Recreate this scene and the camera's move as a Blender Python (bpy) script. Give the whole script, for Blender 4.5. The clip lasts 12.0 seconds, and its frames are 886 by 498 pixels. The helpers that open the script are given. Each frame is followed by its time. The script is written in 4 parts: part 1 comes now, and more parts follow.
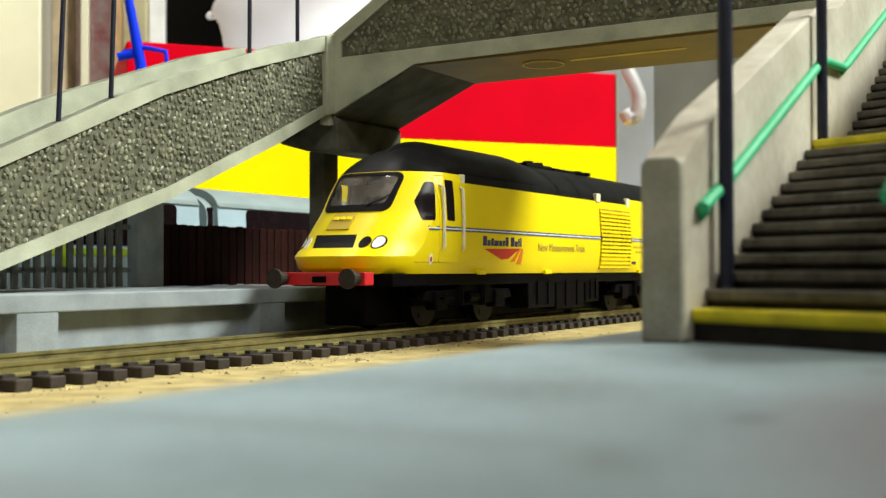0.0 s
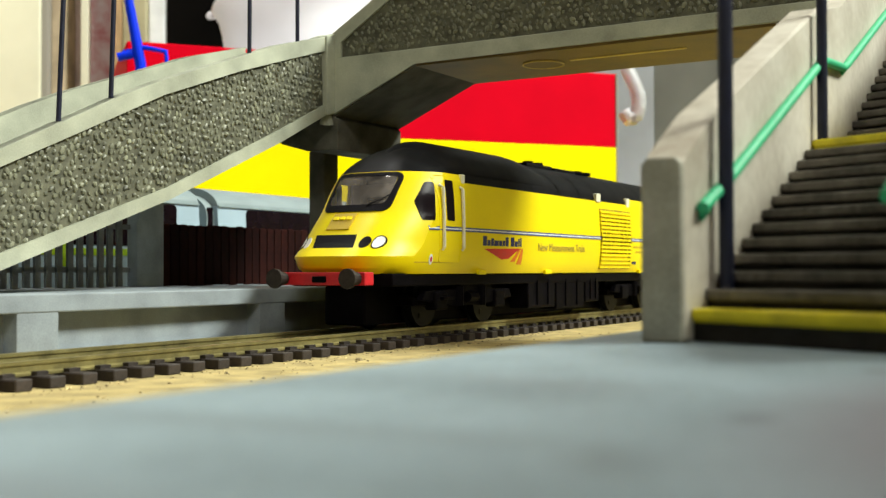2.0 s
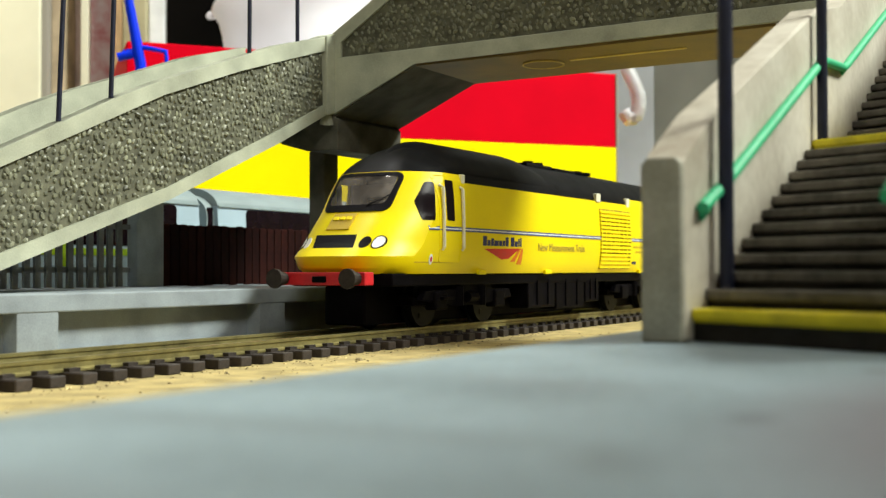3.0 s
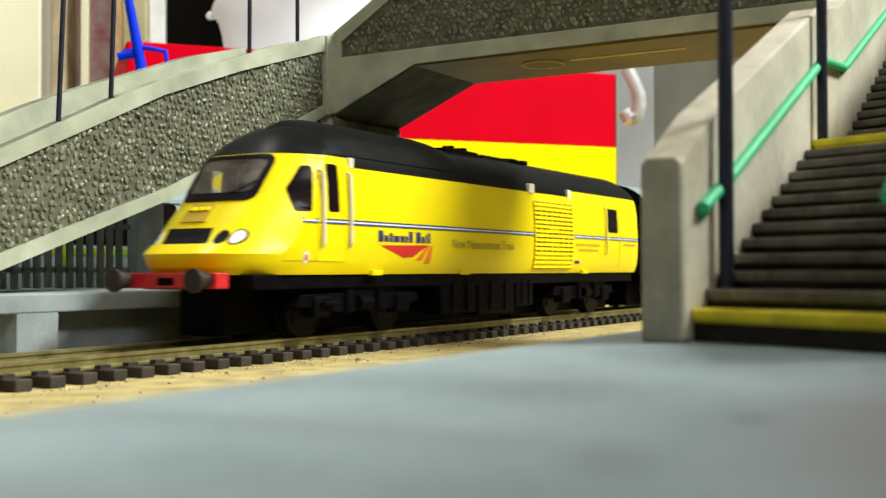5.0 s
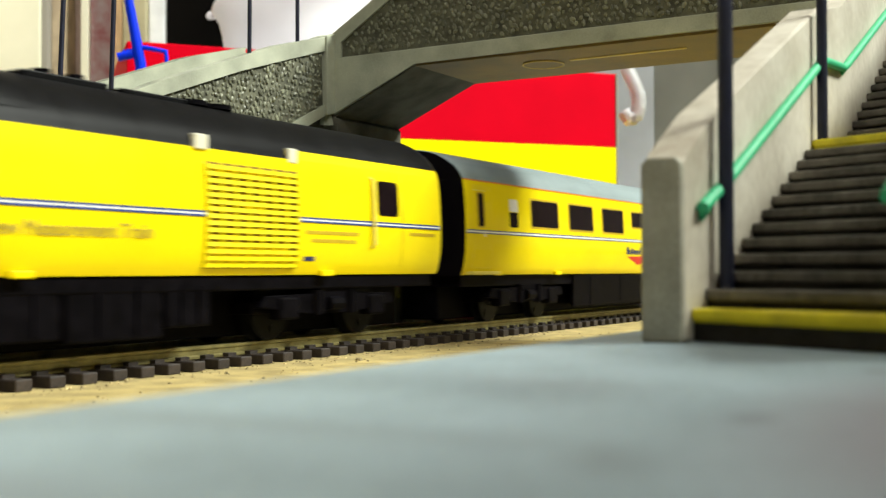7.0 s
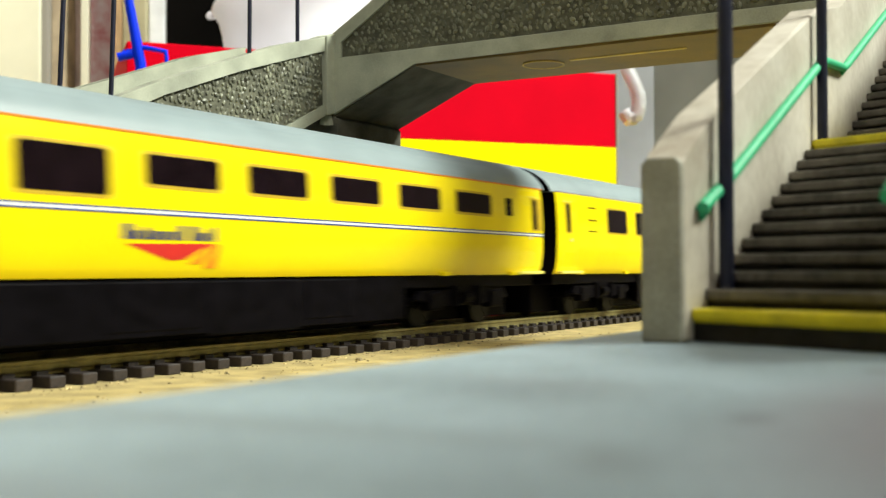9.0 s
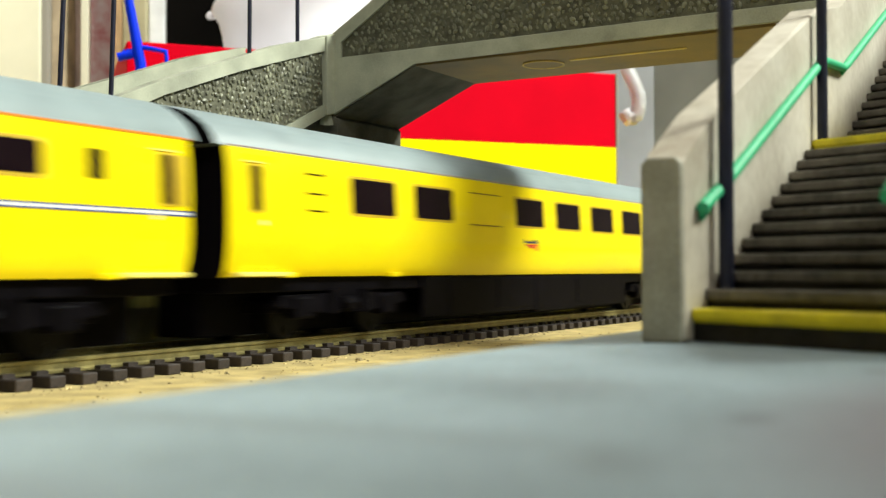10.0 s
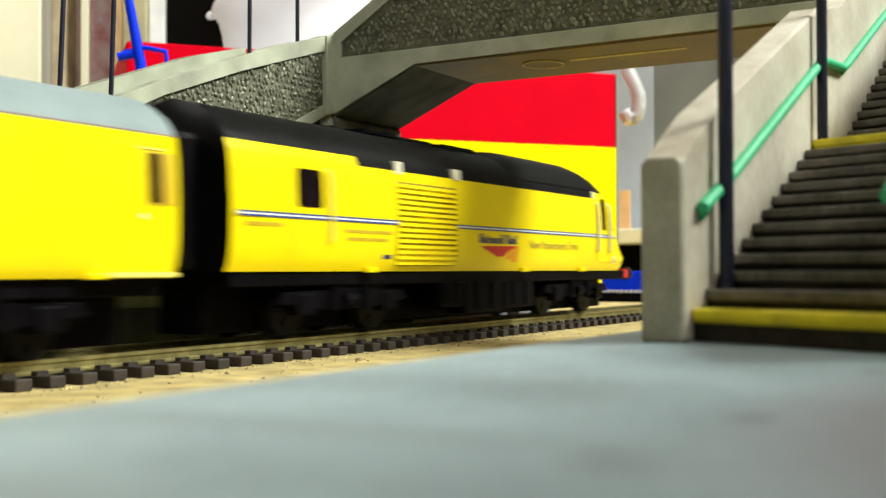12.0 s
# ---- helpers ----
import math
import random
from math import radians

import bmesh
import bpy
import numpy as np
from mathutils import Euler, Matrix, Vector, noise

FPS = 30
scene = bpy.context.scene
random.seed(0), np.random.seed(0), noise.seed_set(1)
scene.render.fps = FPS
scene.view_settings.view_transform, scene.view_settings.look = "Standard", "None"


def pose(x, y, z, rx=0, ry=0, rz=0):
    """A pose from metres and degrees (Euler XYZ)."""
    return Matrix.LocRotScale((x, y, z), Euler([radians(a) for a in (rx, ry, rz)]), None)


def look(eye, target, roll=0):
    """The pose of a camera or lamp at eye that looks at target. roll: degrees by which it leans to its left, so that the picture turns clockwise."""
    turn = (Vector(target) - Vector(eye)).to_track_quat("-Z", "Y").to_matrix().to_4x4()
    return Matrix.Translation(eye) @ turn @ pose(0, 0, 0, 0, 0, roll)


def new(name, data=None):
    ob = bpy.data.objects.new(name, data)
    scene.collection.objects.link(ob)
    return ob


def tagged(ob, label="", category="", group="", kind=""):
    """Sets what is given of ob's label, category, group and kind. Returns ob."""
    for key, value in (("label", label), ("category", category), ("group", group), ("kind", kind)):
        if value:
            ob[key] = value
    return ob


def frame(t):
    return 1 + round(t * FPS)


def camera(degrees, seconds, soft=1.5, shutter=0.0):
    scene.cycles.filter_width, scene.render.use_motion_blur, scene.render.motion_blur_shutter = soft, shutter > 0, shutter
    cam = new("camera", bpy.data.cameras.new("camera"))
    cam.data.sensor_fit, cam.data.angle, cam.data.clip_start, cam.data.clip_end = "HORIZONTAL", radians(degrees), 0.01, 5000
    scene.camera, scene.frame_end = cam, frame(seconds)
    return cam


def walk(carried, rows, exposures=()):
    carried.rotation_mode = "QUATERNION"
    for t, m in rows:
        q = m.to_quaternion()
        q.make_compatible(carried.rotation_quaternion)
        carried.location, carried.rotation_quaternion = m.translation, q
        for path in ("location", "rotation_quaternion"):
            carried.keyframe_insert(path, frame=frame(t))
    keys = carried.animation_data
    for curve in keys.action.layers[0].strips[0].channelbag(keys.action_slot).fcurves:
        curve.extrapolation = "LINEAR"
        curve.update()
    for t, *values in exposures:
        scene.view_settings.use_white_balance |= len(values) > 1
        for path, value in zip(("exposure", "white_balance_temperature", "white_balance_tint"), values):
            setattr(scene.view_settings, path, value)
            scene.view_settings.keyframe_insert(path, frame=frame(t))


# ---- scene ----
# All lengths below are millimetres at model size, fitted to the camera's view and turned into metres by MM.
# x runs along the track, y across it, z up from the baseboard.
MM = 0.001

# ---- camera ----
cam = camera(43.3, 12.0, soft=1.35, shutter=0.8)
cam.data.dof.use_dof, cam.data.dof.focus_distance, cam.data.dof.aperture_fstop = True, 0.285, 42.0
YAW, PITCH, ROLL = radians(30.337), radians(1.097), -0.137
EYE = (0.0, 0.0, 19.89 * MM)
AIM = (math.cos(YAW) * math.cos(PITCH), math.sin(YAW) * math.cos(PITCH), 19.89 * MM + math.sin(PITCH))
STAND = look(EYE, AIM, ROLL)
walk(cam, [(0, STAND), (12, STAND)], exposures=[(0, 0.0), (6.5, 0.0), (7.2, 0.1), (12, 0.1)])

# ---- light ----
world = bpy.data.worlds.new("room_air")
scene.world = world
world.use_nodes = True
world.node_tree.nodes["Background"].inputs[0].default_value = (0.85, 0.9, 1.0, 1)
world.node_tree.nodes["Background"].inputs[1].default_value = 0.003


def lamp(name, at, to, size, size_y, watts, colour):
    data = bpy.data.lights.new(name, "AREA")
    data.shape, data.size, data.size_y, data.energy, data.color = "ELLIPSE", size, size_y, watts, colour
    ob = new(name, data)
    ob.matrix_world = look(at, to)
    return ob


lamp("room_lamp", (0.95, -1.1, 1.5), (0.25, 0.15, 0.0), 0.9, 0.3, 76, (0.96, 1.0, 0.90))
# Fill light added to lift -x faces and the background; no known source.
lamp("front_fill_light", (-0.8, -0.9, 1.3), (0.5, 0.4, 0.1), 0.4, 0.4, 10, (1.0, 0.98, 0.92))
# Second added fill, aimed so that only the backdrop brightens.
lamp("backdrop_fill_light", (0.3, 0.75, 1.5), (0.8, 1.0, 0.1), 0.3, 0.3, 9, (1.0, 0.98, 0.94))


# ---- materials ----
def material(name, base, rough=0.6, metal=0.0, vary=0.12, scale=400.0, bump=0.0, fine=2500.0, second=None, coat=0.0, glow=0.0, per_object=0.0, shine=0.5, per_island=0.0, stain_and_shade_spots=()):
    """A principled surface with staining at one scale, grain at another, and placed ellipses."""
    m = bpy.data.materials.new(name)
    m.use_nodes = True
    n, l = m.node_tree.nodes, m.node_tree.links
    b = n["Principled BSDF"]
    tex = n.new("ShaderNodeTexCoord")
    big = n.new("ShaderNodeTexNoise")
    big.inputs["Scale"].default_value, big.inputs["Detail"].default_value = scale, 6
    small = n.new("ShaderNodeTexNoise")
    small.inputs["Scale"].default_value, small.inputs["Detail"].default_value = fine, 3
    l.new(tex.outputs["Object"], big.inputs["Vector"])
    l.new(tex.outputs["Object"], small.inputs["Vector"])
    add = n.new("ShaderNodeMath")
    add.operation = "MULTIPLY_ADD"
    l.new(small.outputs["Fac"], add.inputs[0])
    add.inputs[1].default_value = 0.35
    l.new(big.outputs["Fac"], add.inputs[2])
    ramp = n.new("ShaderNodeValToRGB")
    low = second or tuple(c * (1 - 2.2 * vary) for c in base)
    high = base if second else tuple(min(1.0, c * (1 + 1.2 * vary)) for c in base)
    ramp.color_ramp.elements[0].position, ramp.color_ramp.elements[1].position = 0.42, 0.9
    ramp.color_ramp.elements[0].color, ramp.color_ramp.elements[1].color = (*low, 1), (*high, 1)
    l.new(add.outputs[0], ramp.inputs[0])
    colour = ramp.outputs[0]
    if per_object:
        info = n.new("ShaderNodeObjectInfo")
        shift = n.new("ShaderNodeMapRange")
        shift.inputs["To Min"].default_value, shift.inputs["To Max"].default_value = 1 - per_object, 1 + per_object
        l.new(info.outputs["Random"], shift.inputs["Value"])
        hsv = n.new("ShaderNodeHueSaturation")
        l.new(colour, hsv.inputs["Color"])
        l.new(shift.outputs[0], hsv.inputs["Value"])
        colour = hsv.outputs[0]
    if per_island:
        geo = n.new("ShaderNodeNewGeometry")
        shift = n.new("ShaderNodeMapRange")
        shift.inputs["To Min"].default_value, shift.inputs["To Max"].default_value = 1 - per_island, 1 + per_island
        l.new(geo.outputs["Random Per Island"], shift.inputs["Value"])
        hsv = n.new("ShaderNodeHueSaturation")
        l.new(colour, hsv.inputs["Color"])
        l.new(shift.outputs[0], hsv.inputs["Value"])
        colour = hsv.outputs[0]
    for x, y, rx, ry, turn, deep, tint in stain_and_shade_spots:
        put = n.new("ShaderNodeMapping")
        put.vector_type = "TEXTURE"
        put.inputs["Location"].default_value = (x * MM, y * MM, 0)
        put.inputs["Rotation"].default_value = (0, 0, radians(turn))
        put.inputs["Scale"].default_value = (rx * MM, ry * MM, 1)
        far = n.new("ShaderNodeVectorMath")
        far.operation = "LENGTH"
        soft = n.new("ShaderNodeMapRange")
        soft.interpolation_type = "SMOOTHSTEP"
        soft.inputs["From Min"].default_value, soft.inputs["From Max"].default_value = 0.2, 1.0
        soft.inputs["To Min"].default_value, soft.inputs["To Max"].default_value = deep, 0.0
        mix = n.new("ShaderNodeMixRGB")
        mix.inputs[2].default_value = (*tint, 1)
        l.new(tex.outputs["Object"], put.inputs["Vector"])
        l.new(put.outputs[0], far.inputs[0])
        l.new(far.outputs["Value"], soft.inputs["Value"])
        l.new(soft.outputs[0], mix.inputs[0])
        l.new(colour, mix.inputs[1])
        colour = mix.outputs[0]
    l.new(colour, b.inputs["Base Color"])
    rr = n.new("ShaderNodeMapRange")
    rr.inputs["To Min"].default_value, rr.inputs["To Max"].default_value = max(0.02, rough - 0.08), min(1, rough + 0.08)
    l.new(big.outputs["Fac"], rr.inputs["Value"])
    l.new(rr.outputs[0], b.inputs["Roughness"])
    b.inputs["Metallic"].default_value = metal
    b.inputs["Specular IOR Level"].default_value = shine
    b.inputs["Coat Weight"].default_value = coat
    if bump:
        bp = n.new("ShaderNodeBump")
        bp.inputs["Strength"].default_value, bp.inputs["Distance"].default_value = bump, 0.0004
        l.new(add.outputs[0], bp.inputs["Height"])
        l.new(bp.outputs[0], b.inputs["Normal"])
    if glow:
        b.inputs["Emission Color"].default_value, b.inputs["Emission Strength"].default_value = (*base, 1), glow
    return m


M_YELLOW = material("yellow_enamel", (0.90, 0.72, 0.002), 0.36, vary=0.03, scale=60, bump=0.02, shine=0.2)
M_BLACK = material("roof_black", (0.0028, 0.0028, 0.0035), 0.42, vary=0.2, scale=150, bump=0.08, shine=0.12)
M_UNDER = material("underframe_black", (0.0036, 0.0031, 0.0044), 0.5, vary=0.3, scale=300, bump=0.2, shine=0.03)
M_GREYROOF = material("coach_roof_grey", (0.24, 0.30, 0.31), 0.5, vary=0.06, scale=80, bump=0.02)
M_GLASS = material("dark_glazing", (0.008, 0.004, 0.006), 0.2, vary=0.2, scale=200, shine=0.1)
# Strong pale mottling in the pane's colour stands in for reflections.
M_SCREEN = material("windscreen_glazing", (0.34, 0.30, 0.27), 0.10, vary=0.44, scale=110, coat=0.4, fine=600)
def see_through(m, share):
    """Lets a share of the light pass straight through a pane."""
    n, l = m.node_tree.nodes, m.node_tree.links
    clear, mix = n.new("ShaderNodeBsdfTransparent"), n.new("ShaderNodeMixShader")
    clear.inputs[0].default_value = (0.9, 0.88, 0.85, 1)
    mix.inputs[0].default_value = share
    l.new(n["Principled BSDF"].outputs[0], mix.inputs[1])
    l.new(clear.outputs[0], mix.inputs[2])
    l.new(mix.outputs[0], n["Material Output"].inputs["Surface"])


see_through(M_SCREEN, 0.58)
M_PANE = material("clear_pane", (0.12, 0.11, 0.1), 0.15, vary=0.1)
see_through(M_PANE, 0.9)
M_CABIN = material("cab_lining", (0.48, 0.41, 0.37), 0.7, vary=0.2, scale=150)
# Concrete darkened to paint in the shade below the span.
M_SHADE_CONC = material("shade_painted_concrete", (0.11, 0.105, 0.08), 0.8, vary=0.25, scale=120, bump=0.2, shine=0.2)
M_SEAL = material("black_rubber", (0.005, 0.004, 0.006), 0.5, shine=0.1)
M_WHITE = material("white_print", (0.8, 0.8, 0.78), 0.5, vary=0.03)
M_CREAM = material("cream_rail_plastic", (0.8, 0.77, 0.6), 0.45, vary=0.05)
M_BLUE = material("stripe_blue", (0.03, 0.06, 0.25), 0.45)
M_NAVY = material("navy_print", (0.016, 0.024, 0.12), 0.5)
M_RED = material("logo_red", (0.62, 0.02, 0.015), 0.5, vary=0.05)
M_ORANGE = material("logo_orange", (0.8, 0.2, 0.01), 0.5, vary=0.05)
M_CANT = material("cant_rail_orange", (0.75, 0.24, 0.01), 0.5, vary=0.05)
M_BUFRED = material("buffer_beam_red", (0.55, 0.012, 0.02), 0.45, vary=0.1)
# Darker copy of the yellow: paints shade on mouldings, also colours seams and print.
M_DKYEL = material("shaded_yellow_and_seams", (0.55, 0.37, 0.01), 0.5, vary=0.08, scale=300)
M_LENS = material("lamp_lens_white", (0.9, 0.9, 0.88), 0.15, vary=0.02, coat=0.5)
M_BUFFER = material("buffer_brown", (0.035, 0.028, 0.024), 0.5, vary=0.3, scale=400, bump=0.1, shine=0.2)
M_STEEL = material("wheel_steel", (0.006, 0.006, 0.006), 0.45, 0.1, vary=0.3, scale=500, shine=0.1)
# Brown that paints the shadow between louvres and in vent slots.
M_LOUVRE = material("louvre_shade_brown", (0.24, 0.15, 0.006), 0.7, vary=0.1)
M_RAIL = material("weathered_rail", (0.28, 0.245, 0.10), 0.4, 0.55, vary=0.25, scale=220, bump=0.08)
M_SLEEPER = material("sleeper_brown_plastic", (0.032, 0.023, 0.019), 0.6, vary=0.3, scale=900, bump=0.25, per_object=0.25)
M_BOARD = material("ochre_baseboard", (0.46, 0.36, 0.15), 0.9, vary=0.2, scale=140, bump=0.35, fine=1800)
# Smudges, and one wide pinkish ellipse that paints the right side's shade.
M_CARD = material("grey_card_platform", (0.325, 0.415, 0.455), 0.62, vary=0.17, scale=42, bump=0.08, fine=900, stain_and_shade_spots=(
    (60.1, 16.0, 3.4, 2.0, 0, 0.6, (0.11, 0.12, 0.14)), (43.6, 17.6, 5.5, 3.2, 20, 0.4, (0.16, 0.18, 0.19)), (45.5, 36, 4.0, 24, 4, 0.45, (0.2, 0.235, 0.25)),
    (26, 36, 6.5, 26, 0, 0.5, (0.2, 0.23, 0.25)), (92.2, 14.7, 3.5, 2.0, 0, 0.5, (0.15, 0.15, 0.16)), (60, 3, 46, 18, 8, 0.8, (0.30, 0.27, 0.305)), (72, 34, 5, 14, -8, 0.25, (0.25, 0.28, 0.3))))
M_PLAT = material("pale_grey_platform", (0.28, 0.32, 0.345), 0.7, vary=0.14, scale=110, bump=0.15)
M_CONC = material("painted_concrete", (0.43, 0.45, 0.345), 0.62, vary=0.16, scale=90, bump=0.12)
M_CONC_IN = material("pale_stair_concrete", (0.60, 0.565, 0.475), 0.65, second=(0.33, 0.285, 0.215), scale=60, bump=0.15, fine=600)
M_BED = material("pebble_bed", (0.12, 0.12, 0.078), 0.6, vary=0.3, scale=300, bump=0.3)
M_PEBBLE = material("pebble_stone", (0.205, 0.21, 0.145), 0.45, vary=0.3, scale=260, bump=0.1, fine=1500, per_island=0.24)
M_SOFFIT = material("bare_soffit", (0.17, 0.11, 0.03), 0.6, vary=0.2, scale=60, bump=0.08)
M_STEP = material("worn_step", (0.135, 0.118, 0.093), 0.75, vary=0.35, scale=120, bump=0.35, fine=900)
# Dirt on the risers, with the shade under each nosing painted in.
M_RISER = material("dirty_shaded_riser", (0.042, 0.037, 0.032), 0.85, vary=0.3, scale=160, bump=0.3, shine=0.1)
# Bright ochre that paints a golden glint on the mould marks.
M_MARK_GLINT = material("glint_ochre", (0.62, 0.47, 0.14), 0.5, vary=0.15, scale=120)
M_NOSING = material("yellow_nosing_paint", (0.72, 0.60, 0.01), 0.6, vary=0.15, scale=200, bump=0.2)
M_POST = material("navy_post", (0.008, 0.01, 0.03), 0.4, vary=0.15, bump=0.05)
M_GREEN = material("green_handrail", (0.03, 0.44, 0.20), 0.5, vary=0.08, bump=0.05)
M_BROWN = material("brown_fence", (0.022, 0.0048, 0.0035), 0.7, vary=0.3, scale=200, bump=0.15, per_object=0.3, shine=0.08)
M_GREYFENCE = material("grey_fence", (0.20, 0.21, 0.22), 0.6, vary=0.2, scale=200, bump=0.1, per_object=0.15)
M_COACHBLUE = material("pale_blue_grey_coach", (0.38, 0.50, 0.58), 0.5, vary=0.04, scale=60)
M_LIME = material("lime_band", (0.33, 0.50, 0.01), 0.5, vary=0.05)
M_BOXRED = material("box_red_card", (0.66, 0.0005, 0.014), 0.6, vary=0.05, scale=18, shine=0.03)
M_BOXYEL = material("box_yellow_card", (0.92, 0.80, 0.001), 0.6, vary=0.04, scale=18, shine=0.03)
M_CREAMWALL = material("cream_wall", (0.90, 0.87, 0.66), 0.8, vary=0.06, scale=12, bump=0.1)
M_WALL = material("room_wall", (0.30, 0.28, 0.24), 0.9, vary=0.08, scale=4, bump=0.05)
M_CEIL = material("room_ceiling", (0.45, 0.44, 0.42), 0.9, vary=0.04, scale=3)
# Near-black that paints in the darkness of gaps behind the layout.
M_DARK = material("shade_black", (0.003, 0.0025, 0.002), 0.9, vary=0.3, scale=10, shine=0.04)
M_BOWL = material("white_plastic", (0.88, 0.85, 0.90), 0.6, vary=0.04, scale=14, shine=0.2)
M_BLUEPL = material("blue_plastic", (0.002, 0.035, 0.85), 0.55, vary=0.06, scale=60, shine=0.1)
M_HOSE = material("white_hose", (0.75, 0.76, 0.78), 0.4, vary=0.06, scale=60)
M_GREYPANEL = material("grey_panel", (0.16, 0.17, 0.15), 0.7, vary=0.12, scale=14, bump=0.05)
M_GREYLIGHT = material("pale_grey_panel", (0.40, 0.44, 0.48), 0.7, vary=0.08, scale=14)
M_SPINE_A = material("brown_spine", (0.40, 0.30, 0.26), 0.7, vary=0.2, scale=40)
M_SPINE_B = material("mottled_cover", (0.38, 0.33, 0.33), 0.6, second=(0.25, 0.03, 0.04), scale=60)
M_SPINE_C = material("tan_board", (0.42, 0.26, 0.13), 0.7, vary=0.15, scale=40)
M_OLIVE = material("olive_board", (0.40, 0.36, 0.22), 0.7, vary=0.12, scale=30)
M_PRINT = material("thin_print_brown", (0.40, 0.30, 0.04), 0.6, vary=0.1)
M_POSTGREY = material("pale_post", (0.36, 0.41, 0.45), 0.6, vary=0.15, scale=120, bump=0.1)
# Grubby concrete, darkened further for the newel's unlit end.
M_GRUBBY_SHADE = material("grubby_shaded_concrete", (0.29, 0.28, 0.22), 0.7, vary=0.25, scale=90, bump=0.15)
M_PEACH = material("faded_orange_card", (0.75, 0.45, 0.2), 0.6, vary=0.1, scale=40)
M_FOOT = material("pale_yellow_plastic", (0.88, 0.78, 0.16), 0.5, vary=0.05)
M_CRUMB = material("dusty_crumb", (0.45, 0.36, 0.18), 0.9, vary=0.2, scale=300, per_island=0.75)
M_WOOD = material("shelf_wood", (0.45, 0.36, 0.24), 0.6, vary=0.2, scale=40)


# ---- mesh helpers ----
def mesh_object(name, bm, mats, parent=None, label="", smooth=False):
    """Links a bmesh, given in millimetres, as one object, under its parent if it has one."""
    bmesh.ops.recalc_face_normals(bm, faces=bm.faces)
    bmesh.ops.scale(bm, vec=(MM, MM, MM), verts=bm.verts)
    me = bpy.data.meshes.new(name)
    bm.to_mesh(me)
    bm.free()
    for m in mats if isinstance(mats, (list, tuple)) else [mats]:
        me.materials.append(m)
    if smooth:
        for p in me.polygons:
            p.use_smooth = True
        me.set_sharp_from_angle(angle=radians(24))
    ob = new(name, me)
    ob.parent = parent
    if label:
        ob["label"] = label
    return ob


def part(name, bm, mat, parent, label="", smooth=False):
    return mesh_object(name, bm, mat, parent, label, smooth)


def thing(name, label, category, group="", at=(0, 0, 0), kind=""):
    ob = new(name)
    ob.empty_display_size = 0.01
    ob.location = [c * MM for c in at]
    return tagged(ob, label, category, group, kind)


def box(x0, x1, y0, y1, z0, z1, bevel=0.0, bm=None):
    own = bm is None
    bm = bm or bmesh.new()
    v = bmesh.ops.create_cube(bm, size=1.0)["verts"]
    bmesh.ops.scale(bm, vec=(x1 - x0, y1 - y0, z1 - z0), verts=v)
    bmesh.ops.translate(bm, vec=((x0 + x1) / 2, (y0 + y1) / 2, (z0 + z1) / 2), verts=v)
    if bevel and own:
        bmesh.ops.bevel(bm, geom=list(bm.edges), offset=bevel, segments=2, affect="EDGES", profile=0.5)
    return bm


def tube(points, radius, sides=10, bm=None):
    """A round bar along points."""
    bm = bm or bmesh.new()
    pts = [Vector(p) for p in points]
    rings = []
    for i, p in enumerate(pts):
        d = (pts[min(i + 1, len(pts) - 1)] - pts[max(i - 1, 0)]).normalized()
        a = d.cross(Vector((0, 0, 1)) if abs(d.z) < 0.9 else Vector((1, 0, 0))).normalized()
        b = d.cross(a)
        r = radius[i] if isinstance(radius, (list, tuple)) else radius
        rings.append([bm.verts.new(p + (a * math.cos(t) + b * math.sin(t)) * r) for t in (2 * math.pi * j / sides for j in range(sides))])
    for r0, r1 in zip(rings, rings[1:]):
        for j in range(sides):
            bm.faces.new((r0[j], r0[(j + 1) % sides], r1[(j + 1) % sides], r1[j]))
    bm.faces.new(rings[0])
    bm.faces.new(rings[-1])
    return bm


def prism(outline, axis, a, b, bevel=0.0, bm=None):
    """A flat outline swept along an axis from a to b. Outline pairs: (y, z) for x, (x, z) for y, (x, y) for z."""
    own = bm is None
    bm = bm or bmesh.new()

    def at(p, c):
        return (c, *p) if axis == "x" else (p[0], c, p[1]) if axis == "y" else (*p, c)

    v0 = [bm.verts.new(at(p, a)) for p in outline]
    v1 = [bm.verts.new(at(p, b)) for p in outline]
    n = len(outline)
    bm.faces.new(v0)
    bm.faces.new(v1)
    for i in range(n):
        bm.faces.new((v0[i], v0[(i + 1) % n], v1[(i + 1) % n], v1[i]))
    if bevel and own:
        bmesh.ops.bevel(bm, geom=list(bm.edges), offset=bevel, segments=2, affect="EDGES", profile=0.5)
    return bm


def rounded(x0, x1, z0, z1, r, n=4):
    """The outline of a rounded rectangle."""
    out = []
    for cx, cz, a in ((x1 - r, z1 - r, 0), (x0 + r, z1 - r, 90), (x0 + r, z0 + r, 180), (x1 - r, z0 + r, 270)):
        for i in range(n + 1):
            t = radians(a + 90 * i / n)
            out.append((cx + r * math.cos(t), cz + r * math.sin(t)))
    return out


def disc(cx, cz, rx, rz, n=18):
    return [(cx + rx * math.cos(2 * math.pi * i / n), cz + rz * math.sin(2 * math.pi * i / n)) for i in range(n)]


def soften(poly, r):
    """Cuts the corners of an outline."""
    out = []
    n = len(poly)
    for i in range(n):
        p, a, b = Vector(poly[i]), Vector(poly[i - 1]), Vector(poly[(i + 1) % n])
        ra, rb = min(r, (a - p).length * 0.45), min(r, (b - p).length * 0.45)
        s, e = p + (a - p).normalized() * ra, p + (b - p).normalized() * rb
        for t in (0, 0.25, 0.5, 0.75, 1):
            out.append(tuple(s * (1 - t) ** 2 + p * 2 * t * (1 - t) + e * t * t))
    return out


